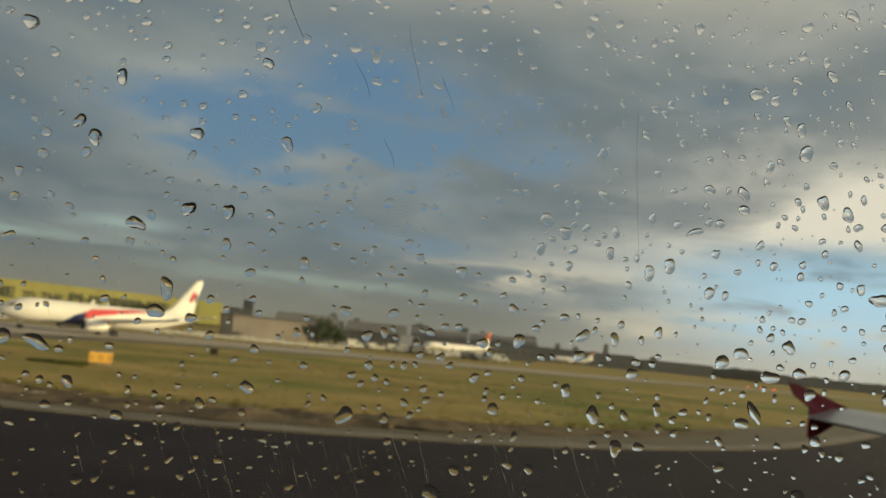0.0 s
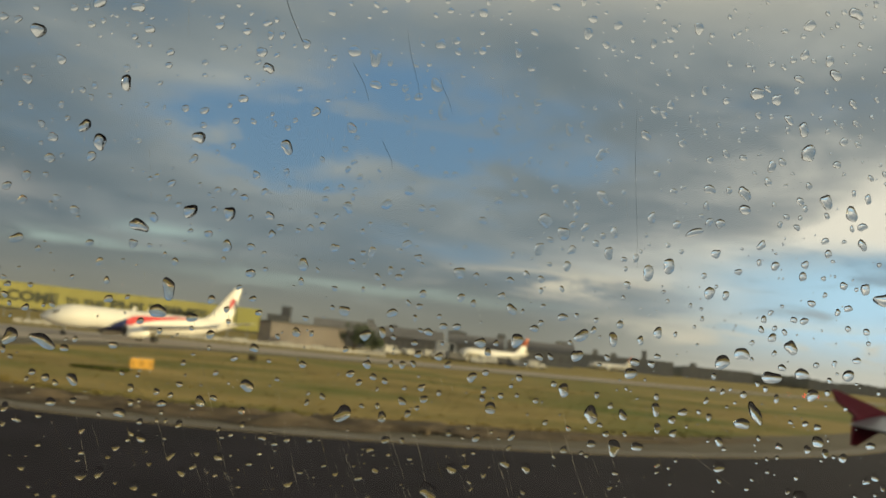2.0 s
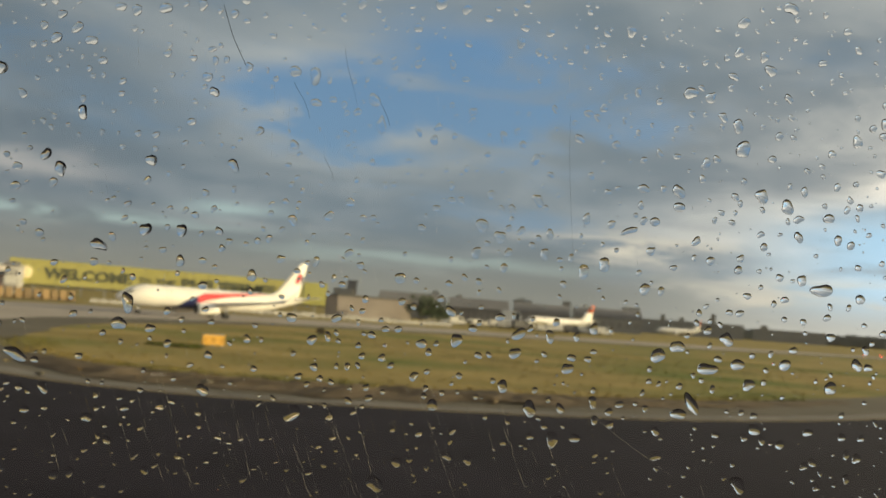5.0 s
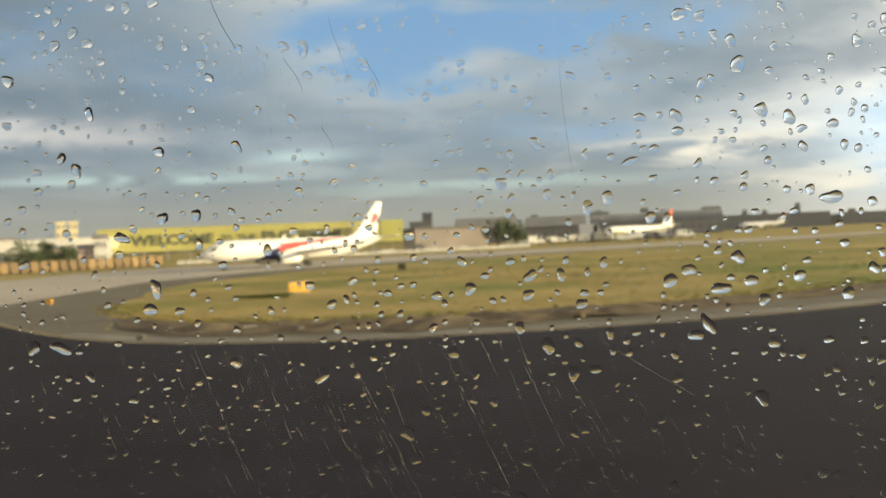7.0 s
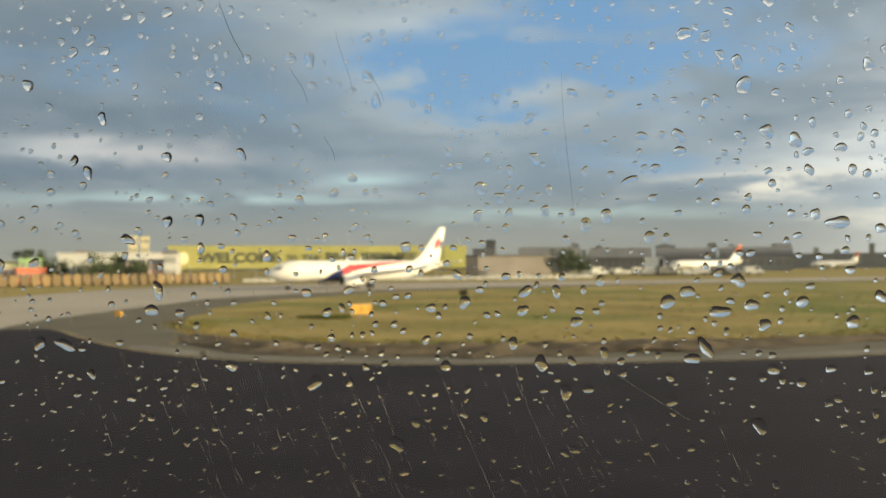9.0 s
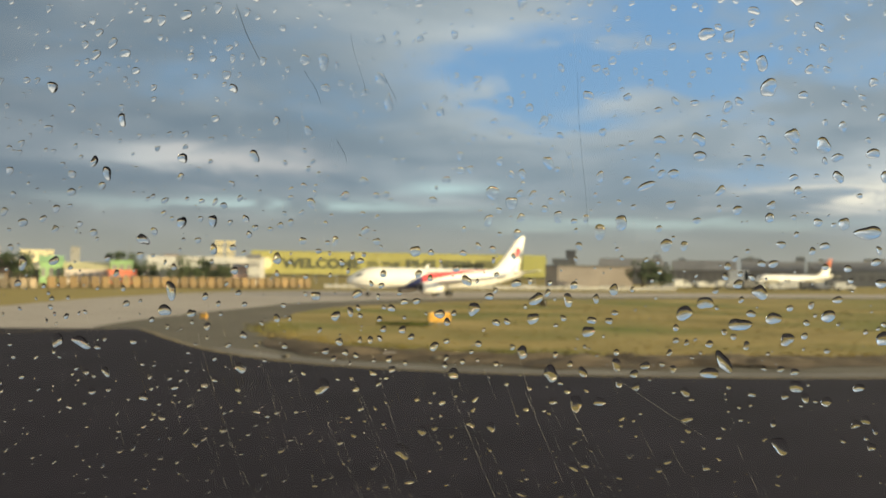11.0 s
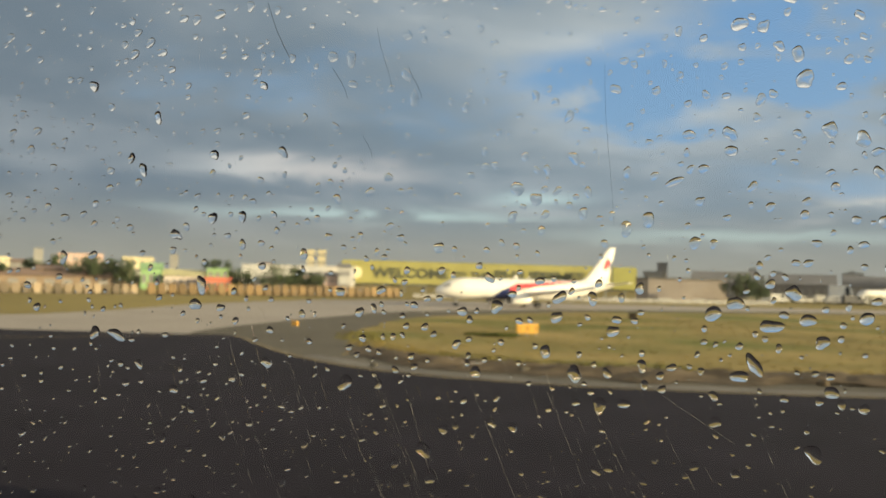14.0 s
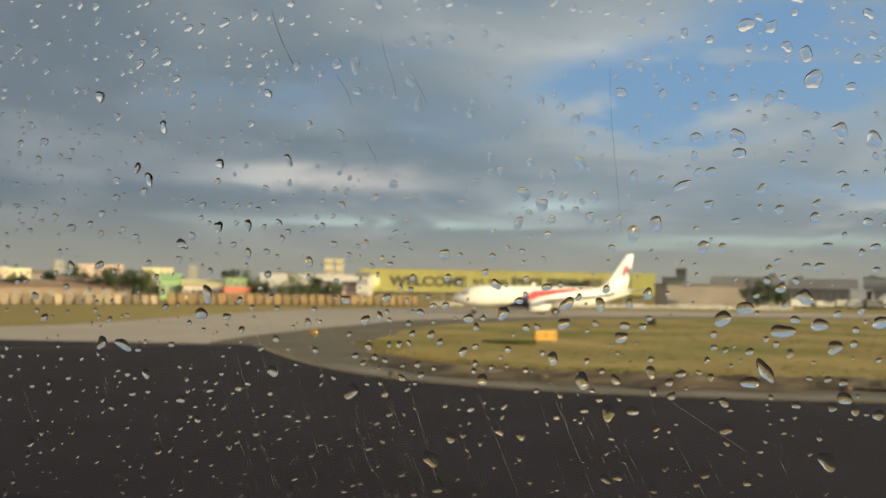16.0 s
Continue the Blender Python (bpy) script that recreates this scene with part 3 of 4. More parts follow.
def facing(az_nose, az_tail, dist_nose, dist_tail):
    a, b = az_point(az_nose, dist_nose), az_point(az_tail, dist_tail)
    d = b - a
    return a, math.degrees(math.atan2(d.y, d.x)), d.length


p0, turn, ln = facing(-10.85, 0.12, 169, 187)
airliner("airliner", p0, turn, "white taxiing passenger jet with red and navy stripe on grey taxiway", ln, 1.95, 3.3, 11.9, 16.8)
p0, turn, ln = facing(13.6, 17.8, 470, 500)
airliner("airliner", p0, turn, "white passenger jet with orange tail standing beyond the grass", ln, 2.3, 4.0, 14.5, 17.0, livery=False, tail_mat=M_ORANGE, tail_fraction=0.62, lamp=True)
p0, turn, ln = facing(21.5, 24.1, 820, 840)
airliner("airliner", p0, turn, "distant white passenger jet with orange tail on the hazy apron", ln, 2.4, 4.2, 14.5, 17.0, livery=False, tail_mat=M_ORANGE, tail_fraction=0.62)

# ---- the yellow hoarding and what stands along the far side ----


def wall_frame(az0, az1, d0, d1):
    """Place, turn and length of a straight front seen between two azimuths."""
    a, b = az_point(az0, d0), az_point(az1, d1)
    d = b - a
    return a, math.degrees(math.atan2(d.y, d.x)), d.length


p0, turn, ln = wall_frame(-16.6, 1.4, 366, 390)
hoard = thing("hoarding", p0, "long yellow hoarding with dark welcome lettering above a low wall", "billboard", turn=turn)
HB, HT = 3.8, 12.5
n_pan = 14
for i in range(n_pan):
    part("panel", boxed(ln * .912 * i / n_pan + .03, ln * .912 * (i + 1) / n_pan - .03, 0, 0.5, HB, HT, 0.05), M_YELLOW, hoard)
part("end_panel", boxed(ln * .915, ln, -0.25, 0.6, HB - .2, HT + .3, 0.05), M_OLIVE, hoard, "olive end panel")
for i in range(15):
    part("post", boxed(ln * i / 14.6, ln * i / 14.6 + .4, 0.55, 1.0, 0, HT - .5), M_STEEL, hoard)
part("cap_rail", boxed(0, ln * .912, -0.06, 0.58, HT, HT + .25), M_OLIVE, hoard)


def letters(words, x0, x1, z, tall):
    me = text_mesh(words, 1.0)
    xs = [v.co.x for v in me.vertices]
    ys = [v.co.y for v in me.vertices]
    sx, sy = (x1 - x0) / (max(xs) - min(xs)), tall / (max(ys) - min(ys))
    lo, base = min(xs), min(ys)
    for v in me.vertices:
        x, y, e = v.co
        v.co = (x0 + (x - lo) * sx, -0.06 - e * .5, z + (y - base) * sy)
    me.materials.append(M_LETTER)
    ob = new("lettering", me)
    ob.parent = hoard
    tagged(ob, "dark raised letters")


letters("WELCOME", ln * .095, ln * .352, 6.0, 4.1)
letters("TO", ln * .372, ln * .41, 6.0, 3.1)
letters("THE", ln * .424, ln * .488, 6.0, 3.1)
letters("PHILIPPINES", ln * .505, ln * .818, 6.0, 4.1)
part("arrow_bar", boxed(ln * .832, ln * .892, -0.12, -0.02, 8.0, 8.6), M_LETTER, hoard, "dark bar after the words")
part("arrow_head", boxed(ln * .875, ln * .894, -0.12, -0.02, 6.8, 8.6), M_LETTER, hoard)
em = bmesh.new()
bmesh.ops.create_uvsphere(em, u_segments=16, v_segments=8, radius=1, matrix=Matrix.LocRotScale((ln * .05, -0.1, 7.9), None, (1.8, 0.2, 2.3)))
part("emblem", em, M_CREAM, hoard, "pale round emblem", True)


def fence_row(name, az0, az1, d0, d1, step, height, mat, label, category, group, gap=0.25):
    a, turn, length = wall_frame(az0, az1, d0, d1)
    n = int(length / step)
    first = None
    for i in range(n):
        p = a + Vector((math.cos(radians(turn)), math.sin(radians(turn)), 0)) * i * step
        if first is None:
            first = thing(name, p, label, category, group, turn=turn)
            w = step - gap
            pf = [(0, 0), (.42, 0), (.42, .16), (.2, .45), (.14, 1), (-.14, 1), (-.2, .45), (-.42, .16), (-.42, 0)]
            part("barrier_body", loft([[(x, -u * height * .45, v * height) for u, v in pf[1:]] for x in (0, w)]), mat, first)
            part("foot", boxed(w * .1, w * .3, -.3 * height, .3 * height, 0, .12 * height), M_DARK, first)
            part("foot", boxed(w * .7, w * .9, -.3 * height, .3 * height, 0, .12 * height), M_DARK, first)
        else:
            copy_thing(first, pose(p.x, p.y, p.z + 0, 0, 0, turn + rng.uniform(-3, 3)))


fence_row("barrier", -43, -28.4, 200, 226, 2.3, 2.2, M_BARRIER_B, "dusty pale brown barrier in a long row", "barrier", "brown barriers along the grass", gap=0.6)
fence_row("barrier", -28, -12.6, 226, 262, 2.5, 2.7, M_BARRIER, "ochre orange plastic barrier in a long row", "barrier", "orange barriers along the grass", gap=0.55)
fence_row("barrier", -12.2, 9.5, 262, 300, 2.4, 1.1, M_BARRIER_W, "white concrete barrier in a row before the hoarding", "barrier", "white barriers before the hoarding")


def building(name, az0, az1, dist, height, mat, label, depth=14.0, floors=2, bays=6, roof="flat", roof_mat=None, windows=True, base=0.0, skew=0.0):
    a, turn, w = wall_frame(az0, az1, dist, dist + skew)
    b = thing(name, a, label, "building", turn=turn)
    part("wall", boxed(0, w, 0, depth, base, height), mat, b)
    rm = roof_mat or mat
    if roof == "flat":
        part("roof", boxed(-.3, w + .3, -.3, depth + .3, height + .004, height + .55), rm, b)
    elif roof == "gable":
        part("roof", loft([[(x, -.5, height), (x, depth / 2, height + depth * .16), (x, depth + .5, height), (x, depth / 2, height - .05)] for x in (-.5, w + .5)]), rm, b)
    else:
        rings = []
        for k in range(9):
            q = math.pi * k / 8
            rings.append((depth / 2 - math.cos(q) * (depth / 2 + .4), height + math.sin(q) * depth * .14))
        part("roof", loft([[(x, y, z) for y, z in rings] for x in (-.4, w + .4)]), rm, b)
    if windows:
        fh = (height - base) / floors
        for f in range(floors):
            for k in range(bays):
                x0, x1 = w * (k + .22) / bays, w * (k + .78) / bays
                z0 = base + f * fh + fh * .32
                win = part("window", boxed(x0, x1, -0.06, 0.05, z0, z0 + fh * .42), M_WINDOW, b)
                part("window_frame", boxed(x0 - .08, x1 + .08, -0.1, -0.062, z0 - .14, z0 - .02), M_PALE, win)
    return b


def tree(at, height, spread, seed, label="dark green bushy tree behind the barriers", mat=None):
    r = random.Random(seed)
    t = thing("tree", at, label, "tree")
    b = bmesh.new()
    tube(b, (0, 0, 0), (0, 0, height * .45), height * .035, height * .022, 8)
    for k in range(6):
        q = k * 1.05 + r.random()
        tube(b, (0, 0, height * (.28 + .03 * k)), (math.cos(q) * spread * .6, math.sin(q) * spread * .6, height * (.55 + .05 * r.random())), height * .014, height * .006, 6)
    part("trunk", b, M_BARK, t)
    vs, fs = [], []
    clumps = []
    for k in range(26):
        q, rr = r.uniform(0, 6.28), math.sqrt(r.random()) * spread * .85
        clumps.append((math.cos(q) * rr, math.sin(q) * rr, height * r.uniform(.33, .9) * (1 - .25 * rr / spread), spread * r.uniform(.18, .36)))
    for cx, cy, cz, cr in clumps:
        for k in range(70):
            v = Vector((r.gauss(0, 1), r.gauss(0, 1), r.gauss(0, .8))).normalized() * cr * r.uniform(.55, 1.08)
            s = height * r.uniform(.018, .04)
            u = Vector((r.gauss(0, 1), r.gauss(0, 1), r.gauss(0, 1))).normalized()
            w = u.orthogonal().normalized()
            c = Vector((cx, cy, cz)) + v
            n = len(vs)
            vs += [tuple(c - u * s), tuple(c + w * s * .6), tuple(c + u * s), tuple(c - w * s * .6)]
            fs.append((n, n + 1, n + 2, n + 3))
    me = bpy.data.meshes.new("crown")
    me.from_pydata(vs, [], fs)
    me.materials.append(mat or M_LEAF)
    c = new("crown", me)
    c.parent = t
    return t


# low town beyond the barriers
building("shed", -41.5, -38.2, 330, 8.0, M_CREAM, "cream low building in evening sun", floors=2, bays=4)
building("block", -36.8, -35.4, 345, 9.2, M_CREAM, "cream block with sunlit yellowish front", floors=4, bays=4)
building("block", -32.9, -30.5, 350, 11.2, M_PINK, "pinkish block with tall sunlit gable", floors=4, bays=4)
building("shed", -29.4, -27.7, 352, 10.6, M_CREAM, "cream upper storey over green roofed shops", floors=3, bays=4)
building("shop", -28.4, -27.2, 322, 6.6, M_GREEN, "light green low shop", floors=1, bays=3, roof="gable", roof_mat=M_GREEN)
building("shop_row", -27.1, -24.7, 320, 4.6, M_PINKPALE, "pale shop row with yellowish roof", floors=1, bays=6, roof="gable", roof_mat=M_ROOFCREAM)
building("shop", -24.6, -23.4, 322, 7.0, M_GREEN, "light green two-storey shop", floors=2, bays=3, roof="flat", roof_mat=M_GREEN)
building("shop_row", -24.7, -23.2, 314, 3.9, M_CORAL, "coral red fronted shop", floors=1, bays=4)
building("shop_row", -38.5, -30.0, 318, 3.6, M_BROWN, "dusty brown shop row behind the barriers", floors=1, bays=9, roof="gable", roof_mat=M_ROOF)
building("hangar", -22.6, -15.8, 360, 9.4, M_PALE, "long white flat-roofed hangar", depth=22, floors=1, bays=10, windows=False)
building("shed", -21.5, -16.2, 330, 4.6, M_GREYWALL, "grey low shed before the white hangar", floors=1, bays=9)
for q in (-18.75, -18.1):
    building("tower", q, q + 0.5, 400, 16.8, M_CREAM, "cream tall block of a pair rising above the hangar roof", depth=6, floors=5, bays=2)
tr = random.Random(44)
for k in range(40):
    q = -42.5 + k * .66 + tr.uniform(-.25, .25)
    wd = tr.uniform(.7, 1.7)
    kind = tr.choice(((M_CREAM, "cream"), (M_PALE, "pale"), (M_BROWN, "brown"), (M_PINK, "pinkish"), (M_PALE, "pale"), (M_GREYWALL, "grey")))
    top = tr.choice(((M_ROOF, "rusty"), (M_GREYWALL, "grey"), (M_PALE, "pale")))
    if -28.2 < q < -22:
        continue
    building("town_house", q, min(q + wd, -15.2), tr.uniform(322, 420), tr.uniform(4.0, 10.5), kind[0], "%s town house with %s roof beyond the barriers" % (kind[1], top[1]),
             depth=9, floors=2, bays=3, roof=tr.choice(("gable", "flat", "gable")), roof_mat=top[0])
tree(az_point(-31.2, 322), 11.5, 6.5, 3, "brown-green tree between sunlit town blocks")
tree(az_point(-29.4, 318), 10.5, 5.5, 4)
tree(az_point(-24.0, 345), 13.0, 6.0, 8)
tree(az_point(-20.6, 312), 9.8, 6.8, 5, "round dark green tree before the white hangar")
tree(az_point(-18.3, 316), 8.0, 4.2, 6)
for k, q in enumerate((-40.2, -37.6, -34.3, -30.2, -27.4, -22.6, -19.4, -33.0)):
    tree(az_point(q, 330 + 7 * (k % 3)), 7.5 + 1.3 * (k % 4), 3.6 + .5 * (k % 3), 60 + k, "dusty dark green tree among town houses")
tree(az_point(-36.2, 322), 9.0, 4.5, 9)
# right of the hoarding
building("store", 1.8, 2.9, 365, 10.5, M_HAZE_GREY, "grey-blue store beside the hoarding", floors=2, bays=2)
building("depot", 2.1, 6.6, 326, 7.6, M_DEPOT, "long pale depot wall with flat grey roof edge", depth=20, floors=1, bays=9, roof="flat", roof_mat=M_GREYWALL, windows=False, skew=7)
building("plant_room", 2.6, 3.2, 372, 14.0, M_HANGAR, "dark plant room above the depot roof", depth=8, floors=1, bays=2)
tree(az_point(7.2, 322), 11.6, 5.6, 11, "very dark round tree beside the pale depot")
tree(az_point(8.3, 326), 9.6, 4.0, 12, "very dark round tree beside the pale depot")
building("hangar", 4.6, 8.4, 560, 9.4, M_HANGAR, "dark brown hangar with long low roof", depth=40, floors=1, bays=8, roof="gable", roof_mat=M_GREYWALL)
building("hangar", 8.9, 12.6, 600, 9.2, M_HANGAR, "dark brown hangar with long low roof", depth=40, floors=1, bays=9, roof="gable", roof_mat=M_HANGAR)
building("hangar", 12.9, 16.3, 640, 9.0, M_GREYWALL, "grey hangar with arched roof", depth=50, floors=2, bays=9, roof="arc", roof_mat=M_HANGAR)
building("hangar", 16.6, 20.6, 660, 9.5, M_HAZE_GREY, "hangar with arched roof, haze in its grey wall colour", depth=50, floors=1, bays=8, roof="arc", roof_mat=M_HANGAR)
# haze over these far buildings lies in their wall colour
building("terminal", 20.5, 26.5, 1050, 15.0, M_HAZE_GREY, "distant terminal, haze in its grey wall colour", depth=50, floors=2, bays=16)
building("terminal", 27.0, 31.0, 1300, 15.0, M_HAZE_GREY, "distant terminal, haze in its grey wall colour", depth=60, floors=2, bays=10)
building("terminal", 34.0, 41.0, 1400, 12.0, M_HAZE_GREY, "distant terminal, haze in its grey wall colour", depth=60, floors=2, bays=14)
building("control_tower", 24.6, 24.9, 1400, 32.0, M_HAZE_GREY, "control tower far off, haze in its grey colour", depth=10, floors=6, bays=2)
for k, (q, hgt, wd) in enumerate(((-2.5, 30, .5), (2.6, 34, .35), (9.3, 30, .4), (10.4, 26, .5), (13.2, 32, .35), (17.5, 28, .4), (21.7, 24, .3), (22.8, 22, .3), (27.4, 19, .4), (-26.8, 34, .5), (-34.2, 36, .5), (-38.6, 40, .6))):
    building("apartment_block", q, q + wd, 1250, hgt, M_HAZE_GREY, "apartment block on the skyline, haze in its grey colour", depth=16, floors=8, bays=3)
# skyline blocks, paled further in colour for the haze
kr = random.Random(404)
q = 5.0
while q < 20:
    wd = kr.uniform(.25, 1.3)
    building("apartment_block", q, q + wd, kr.uniform(1120, 1220), kr.uniform(18, 30) * (1 if wd > .5 else 1.2), M_SKYLINE, "low block of the town beyond the airfield, haze in its pale colour", depth=16, floors=5, bays=3)
    q += wd + kr.uniform(-.1, .9)


def van(at, turn, scale, mat, label, tall=2.5):
    v = thing("van", at, label, "van", "service vehicles beyond the taxiway", turn=turn)
    L = 5.6 * scale
    part("body", loft([[(x, y * scale, z * scale) for x, z in ((0, .5), (0, tall), (L * .72, tall), (L * .86, 1.5), (L, 1.25), (L, .5))] for y in (0, 2)]), mat, v)
    part("windscreen", loft([[(x, y * scale, z * scale) for x, z in ((L * .735 + .03, tall - .12), (L * .85 + .04, 1.58), (L * .85, 1.55), (L * .73, tall - .15))] for y in (.15, 1.85)]), M_GLASSDARK, v)
    part("side_window", boxed(L * .55, L * .72, -0.02, 0.0, 1.5 * scale, (tall - .25) * scale), M_GLASSDARK, v)
    for x in (L * .2, L * .8):
        for y in (0.1, 1.9):
            part("wheel", tube(bmesh.new(), (x, (y - .13) * scale, .38 * scale), (x, (y + .13) * scale, .38 * scale), .38 * scale, n=14), M_DARK, v)
    return v


for k in range(26):
    q = 8.8 + k * .36 + rng.uniform(-.2, .2)
    van(az_point(q, 395 + rng.uniform(-25, 25)), rng.choice((5, 175, 12, 188)), rng.uniform(1.0, 1.5), rng.choice((M_WHITE, M_PALE, M_PALE, M_CREAM, M_GREYWALL)),
        "pale service van parked beyond the taxiway", rng.uniform(2.1, 3.0))
van(az_point(12.2, 400), -8, 1.9, M_WHITE, "white high-bodied catering truck", 3.9)
for k in range(9):
    van(az_point(-2 + k * 1.35, 286 + 2 * k), 8 if k % 2 else 188, 0.8, rng.choice((M_PALE, M_GREYWALL)), "pale parked car behind the white barriers", 1.7)

# woods along the horizon, leaf colour greyed to carry the haze
vs, fs = [], []
r = random.Random(21)
for k in range(5200):
    q = r.uniform(-62, 70)
    d = r.uniform(1500, 1750)
    h = 10 + 7 * noise.noise(Vector((q * .35, 0, 0))) + r.uniform(0, 7)
    c = az_point(q, d)
    side = Vector((math.cos(radians(q)), -math.sin(radians(q)), 0)) * r.uniform(4, 11)
    n = len(vs)
    z0 = r.uniform(0, h * .6)
    vs += [tuple(c - side + Vector((0, 0, z0))), tuple(c + Vector((0, 0, z0 * .3))), tuple(c + side + Vector((0, 0, z0))), tuple(c + side * .4 + Vector((0, 0, h))), tuple(c - side * .5 + Vector((0, 0, h * .95)))]
    fs.append((n, n + 1, n + 2, n + 3, n + 4))
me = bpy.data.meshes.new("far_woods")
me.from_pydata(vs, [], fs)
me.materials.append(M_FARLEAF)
tagged(new("far_woods", me), "woods along the horizon, haze in their grey leaf colour", "trees", kind="stuff")

# ---- airfield furniture ----
sp = az_point(-5.1, 72.5, 0.05)
sg = thing("taxiway_sign", sp, "amber yellow taxiway sign box standing in the grass", "sign", turn=22)
part("sign_box", boxed(-.85, .85, -.14, .14, .24, .98, 0.03), M_SIGN, sg, "amber panel")
part("frame", boxed(-.88, .88, -.1, .1, .984, 1.03), M_STEEL, sg)
for x in (-.7, 0, .7):
    part("leg", boxed(x - .04, x + .04, -.04, .04, 0, .24), M_STEEL, sg)
    part("mark", boxed(x - .2, x + .16, -.155, -.142, .42, .8), M_MARK, sg)
# dark green blades added in the shape of the sign's cast shadow
r = random.Random(52)
vs, fs = [], []
for k in range(1500):
    along = r.random() ** .8
    x, y = -0.6 - 4.2 * along, r.uniform(-3.4, 1.6) * (1 - .65 * along)
    h, w, q, n = r.uniform(.12, .34) * (1 - .4 * along), r.uniform(.03, .07), r.uniform(0, 6.28), len(vs)
    dx, dy = math.cos(q) * w, math.sin(q) * w
    lx, ly = r.gauss(0, .08), r.gauss(0, .08)
    vs += [(x - dx, y - dy, 0), (x + dx, y + dy, 0), (x + dx * .6 + lx * .4, y + dy * .6 + ly * .4, h * .6), (x - dx * .6 + lx * .4, y - dy * .6 + ly * .4, h * .6), (x + lx, y + ly, h)]
    fs += [(n, n + 1, n + 2, n + 3), (n + 3, n + 2, n + 4)]
me = bpy.data.meshes.new("shadow_grass")
me.from_pydata(vs, [], fs)
me.materials.append(M_SHADOW_GRASS)
tuft = new("shadow_grass", me)
tuft.matrix_world = pose(sp[0], sp[1], sp[2])
tagged(tuft, "dark green blades added for the taxiway sign's shadow", "grass", kind="stuff")
for q, d, s in ((-19.3, 77, 0.26), (1.2, 118, 0.5)):
    st = thing("edge_marker", az_point(q, d, 0.03), "small amber edge marker standing beside the shoulder" if s < .45 else "small brown edge marker standing in the grass", "marker")
    part("marker_box", boxed(-s, s, -.12, .12, .2, .2 + s * 1.5, 0.03), M_SIGN if s < .45 else M_SOIL, st)
    part("stake", boxed(-.05, .05, -.05, .05, 0, .2), M_STEEL, st)
for k, (q, d) in enumerate(((33.0, 300), (33.8, 305), (34.5, 310))):
    rl = thing("obstruction_light", az_point(q, d), "small red obstruction light on a short post", "lamp", "red lights across the field")
    part("post", tube(bmesh.new(), (0, 0, 0), (0, 0, 1.0), .08), M_STEEL, rl)
    lb = bmesh.new()
    bmesh.ops.create_uvsphere(lb, u_segments=12, v_segments=8, radius=.17, matrix=Matrix.Translation((0, 0, 1.2)))
    part("lamp_globe", lb, M_REDLAMP, rl, "glowing red globe", True)
r = random.Random(31)
for k in range(16):
    x, y = r.uniform(-11, 9), r.uniform(41.3, 45.5)
    sb = bmesh.new()
    bmesh.ops.create_icosphere(sb, subdivisions=2, radius=1)
    s = r.uniform(.08, .2)
    for v in sb.verts:
        v.co *= 1 + .35 * noise.noise(v.co * 1.7 + Vector((k * 3, 0, 0)))
        v.co = Vector((v.co.x * s * 1.6, v.co.y * s, max(v.co.z, -.5) * s * .8 + s * .4))
    stn = link_mesh("rubble_stone", sb, M_SOIL if k % 5 else M_SHOULDER, False)
    stn.location = (x, y, 0.06)
    tagged(stn, "broken lump of soil and concrete on bare earth", "stone", "rubble along the soil strip")
slab = thing("concrete_block", (-6.2, 43.6, 0.06), "pale broken concrete block lying on bare soil", "block", turn=8)
part("block_body", boxed(-.35, .35, -.2, .2, 0, .2, 0.04), M_CONCRETE, slab)

# ---- own aircraft: hull with the cabin window, port wing and its tip fence ----
WIN_AZ, WIN_EL, WIN_D = 3.96, -1.2, 0.18
OWN_L, OWN_R, OWN_AXIS = 37.6, 1.97, 3.42
OWN_X = 30.0                                   # distance of the window from the nose
fwd, left = az_point(WIN_AZ + 90, 1), az_point(WIN_AZ, 1)
win_z = EYE - OWN_AXIS
rise = math.asin(win_z / OWN_R)
axis_back = OWN_R * math.cos(rise) - WIN_D + 0.0015
nose = fwd * OWN_X - left * axis_back
own = thing("own_aircraft", (nose.x, nose.y, 0), "white airliner with a rain-wet cabin window and red wingtip coloured as shaded", "airplane", turn=math.degrees(math.atan2(-fwd.y, -fwd.x)))
OWN_PROFILE = tuple(p for p in PROFILE if p[0] < .6) + ((OWN_X / OWN_L - .0058, 1, 0), (OWN_X / OWN_L + .0058, 1, 0), (.82, .97, .03), (.88, .7, .22), (.95, .36, .5), (1, .08, .72))
hw = math.asin(0.16 / OWN_R)
mid = math.pi + math.atan2(-win_z, OWN_R * math.cos(rise))    # port side, local -y
ang = sorted([2 * math.pi * k / 36 for k in range(36) if abs(2 * math.pi * k / 36 - mid) > hw * 1.2] + [mid - hw, mid + hw])
ring_i = [i for i, p in enumerate(OWN_PROFILE) if abs(p[0] * OWN_L - OWN_X) < 0.3][0]
ang_j = ang.index(mid - hw)
opening = lambda i, j: i == ring_i and j == ang_j
part("fuselage", loft(hull(OWN_PROFILE, OWN_L, OWN_R, OWN_AXIS, ang), skip=opening), M_WHITE, own, "white hull with a window opening", True)
part("cabin_lining", loft(hull(OWN_PROFILE[5:-4], OWN_L, OWN_R, OWN_AXIS, ang, 0.05), skip=lambda i, j: i == ring_i - 5 and j == ang_j), M_CABIN, own, "grey cabin lining", True)
tip_f, tip_l = 15.3 * math.tan(radians(35.1 - WIN_AZ)) + 1.5, 15.3
tx, ty, tz = OWN_X - tip_f, -(axis_back + tip_l), EYE - 0.48
part("wing", wing_panel((11.5, 18.2, -1.5, 2.6), (tx + 0.1, tx + 1.15, ty + .05, tz - 0.1), 0.55), M_GREYMETAL, own, "grey metal wing")
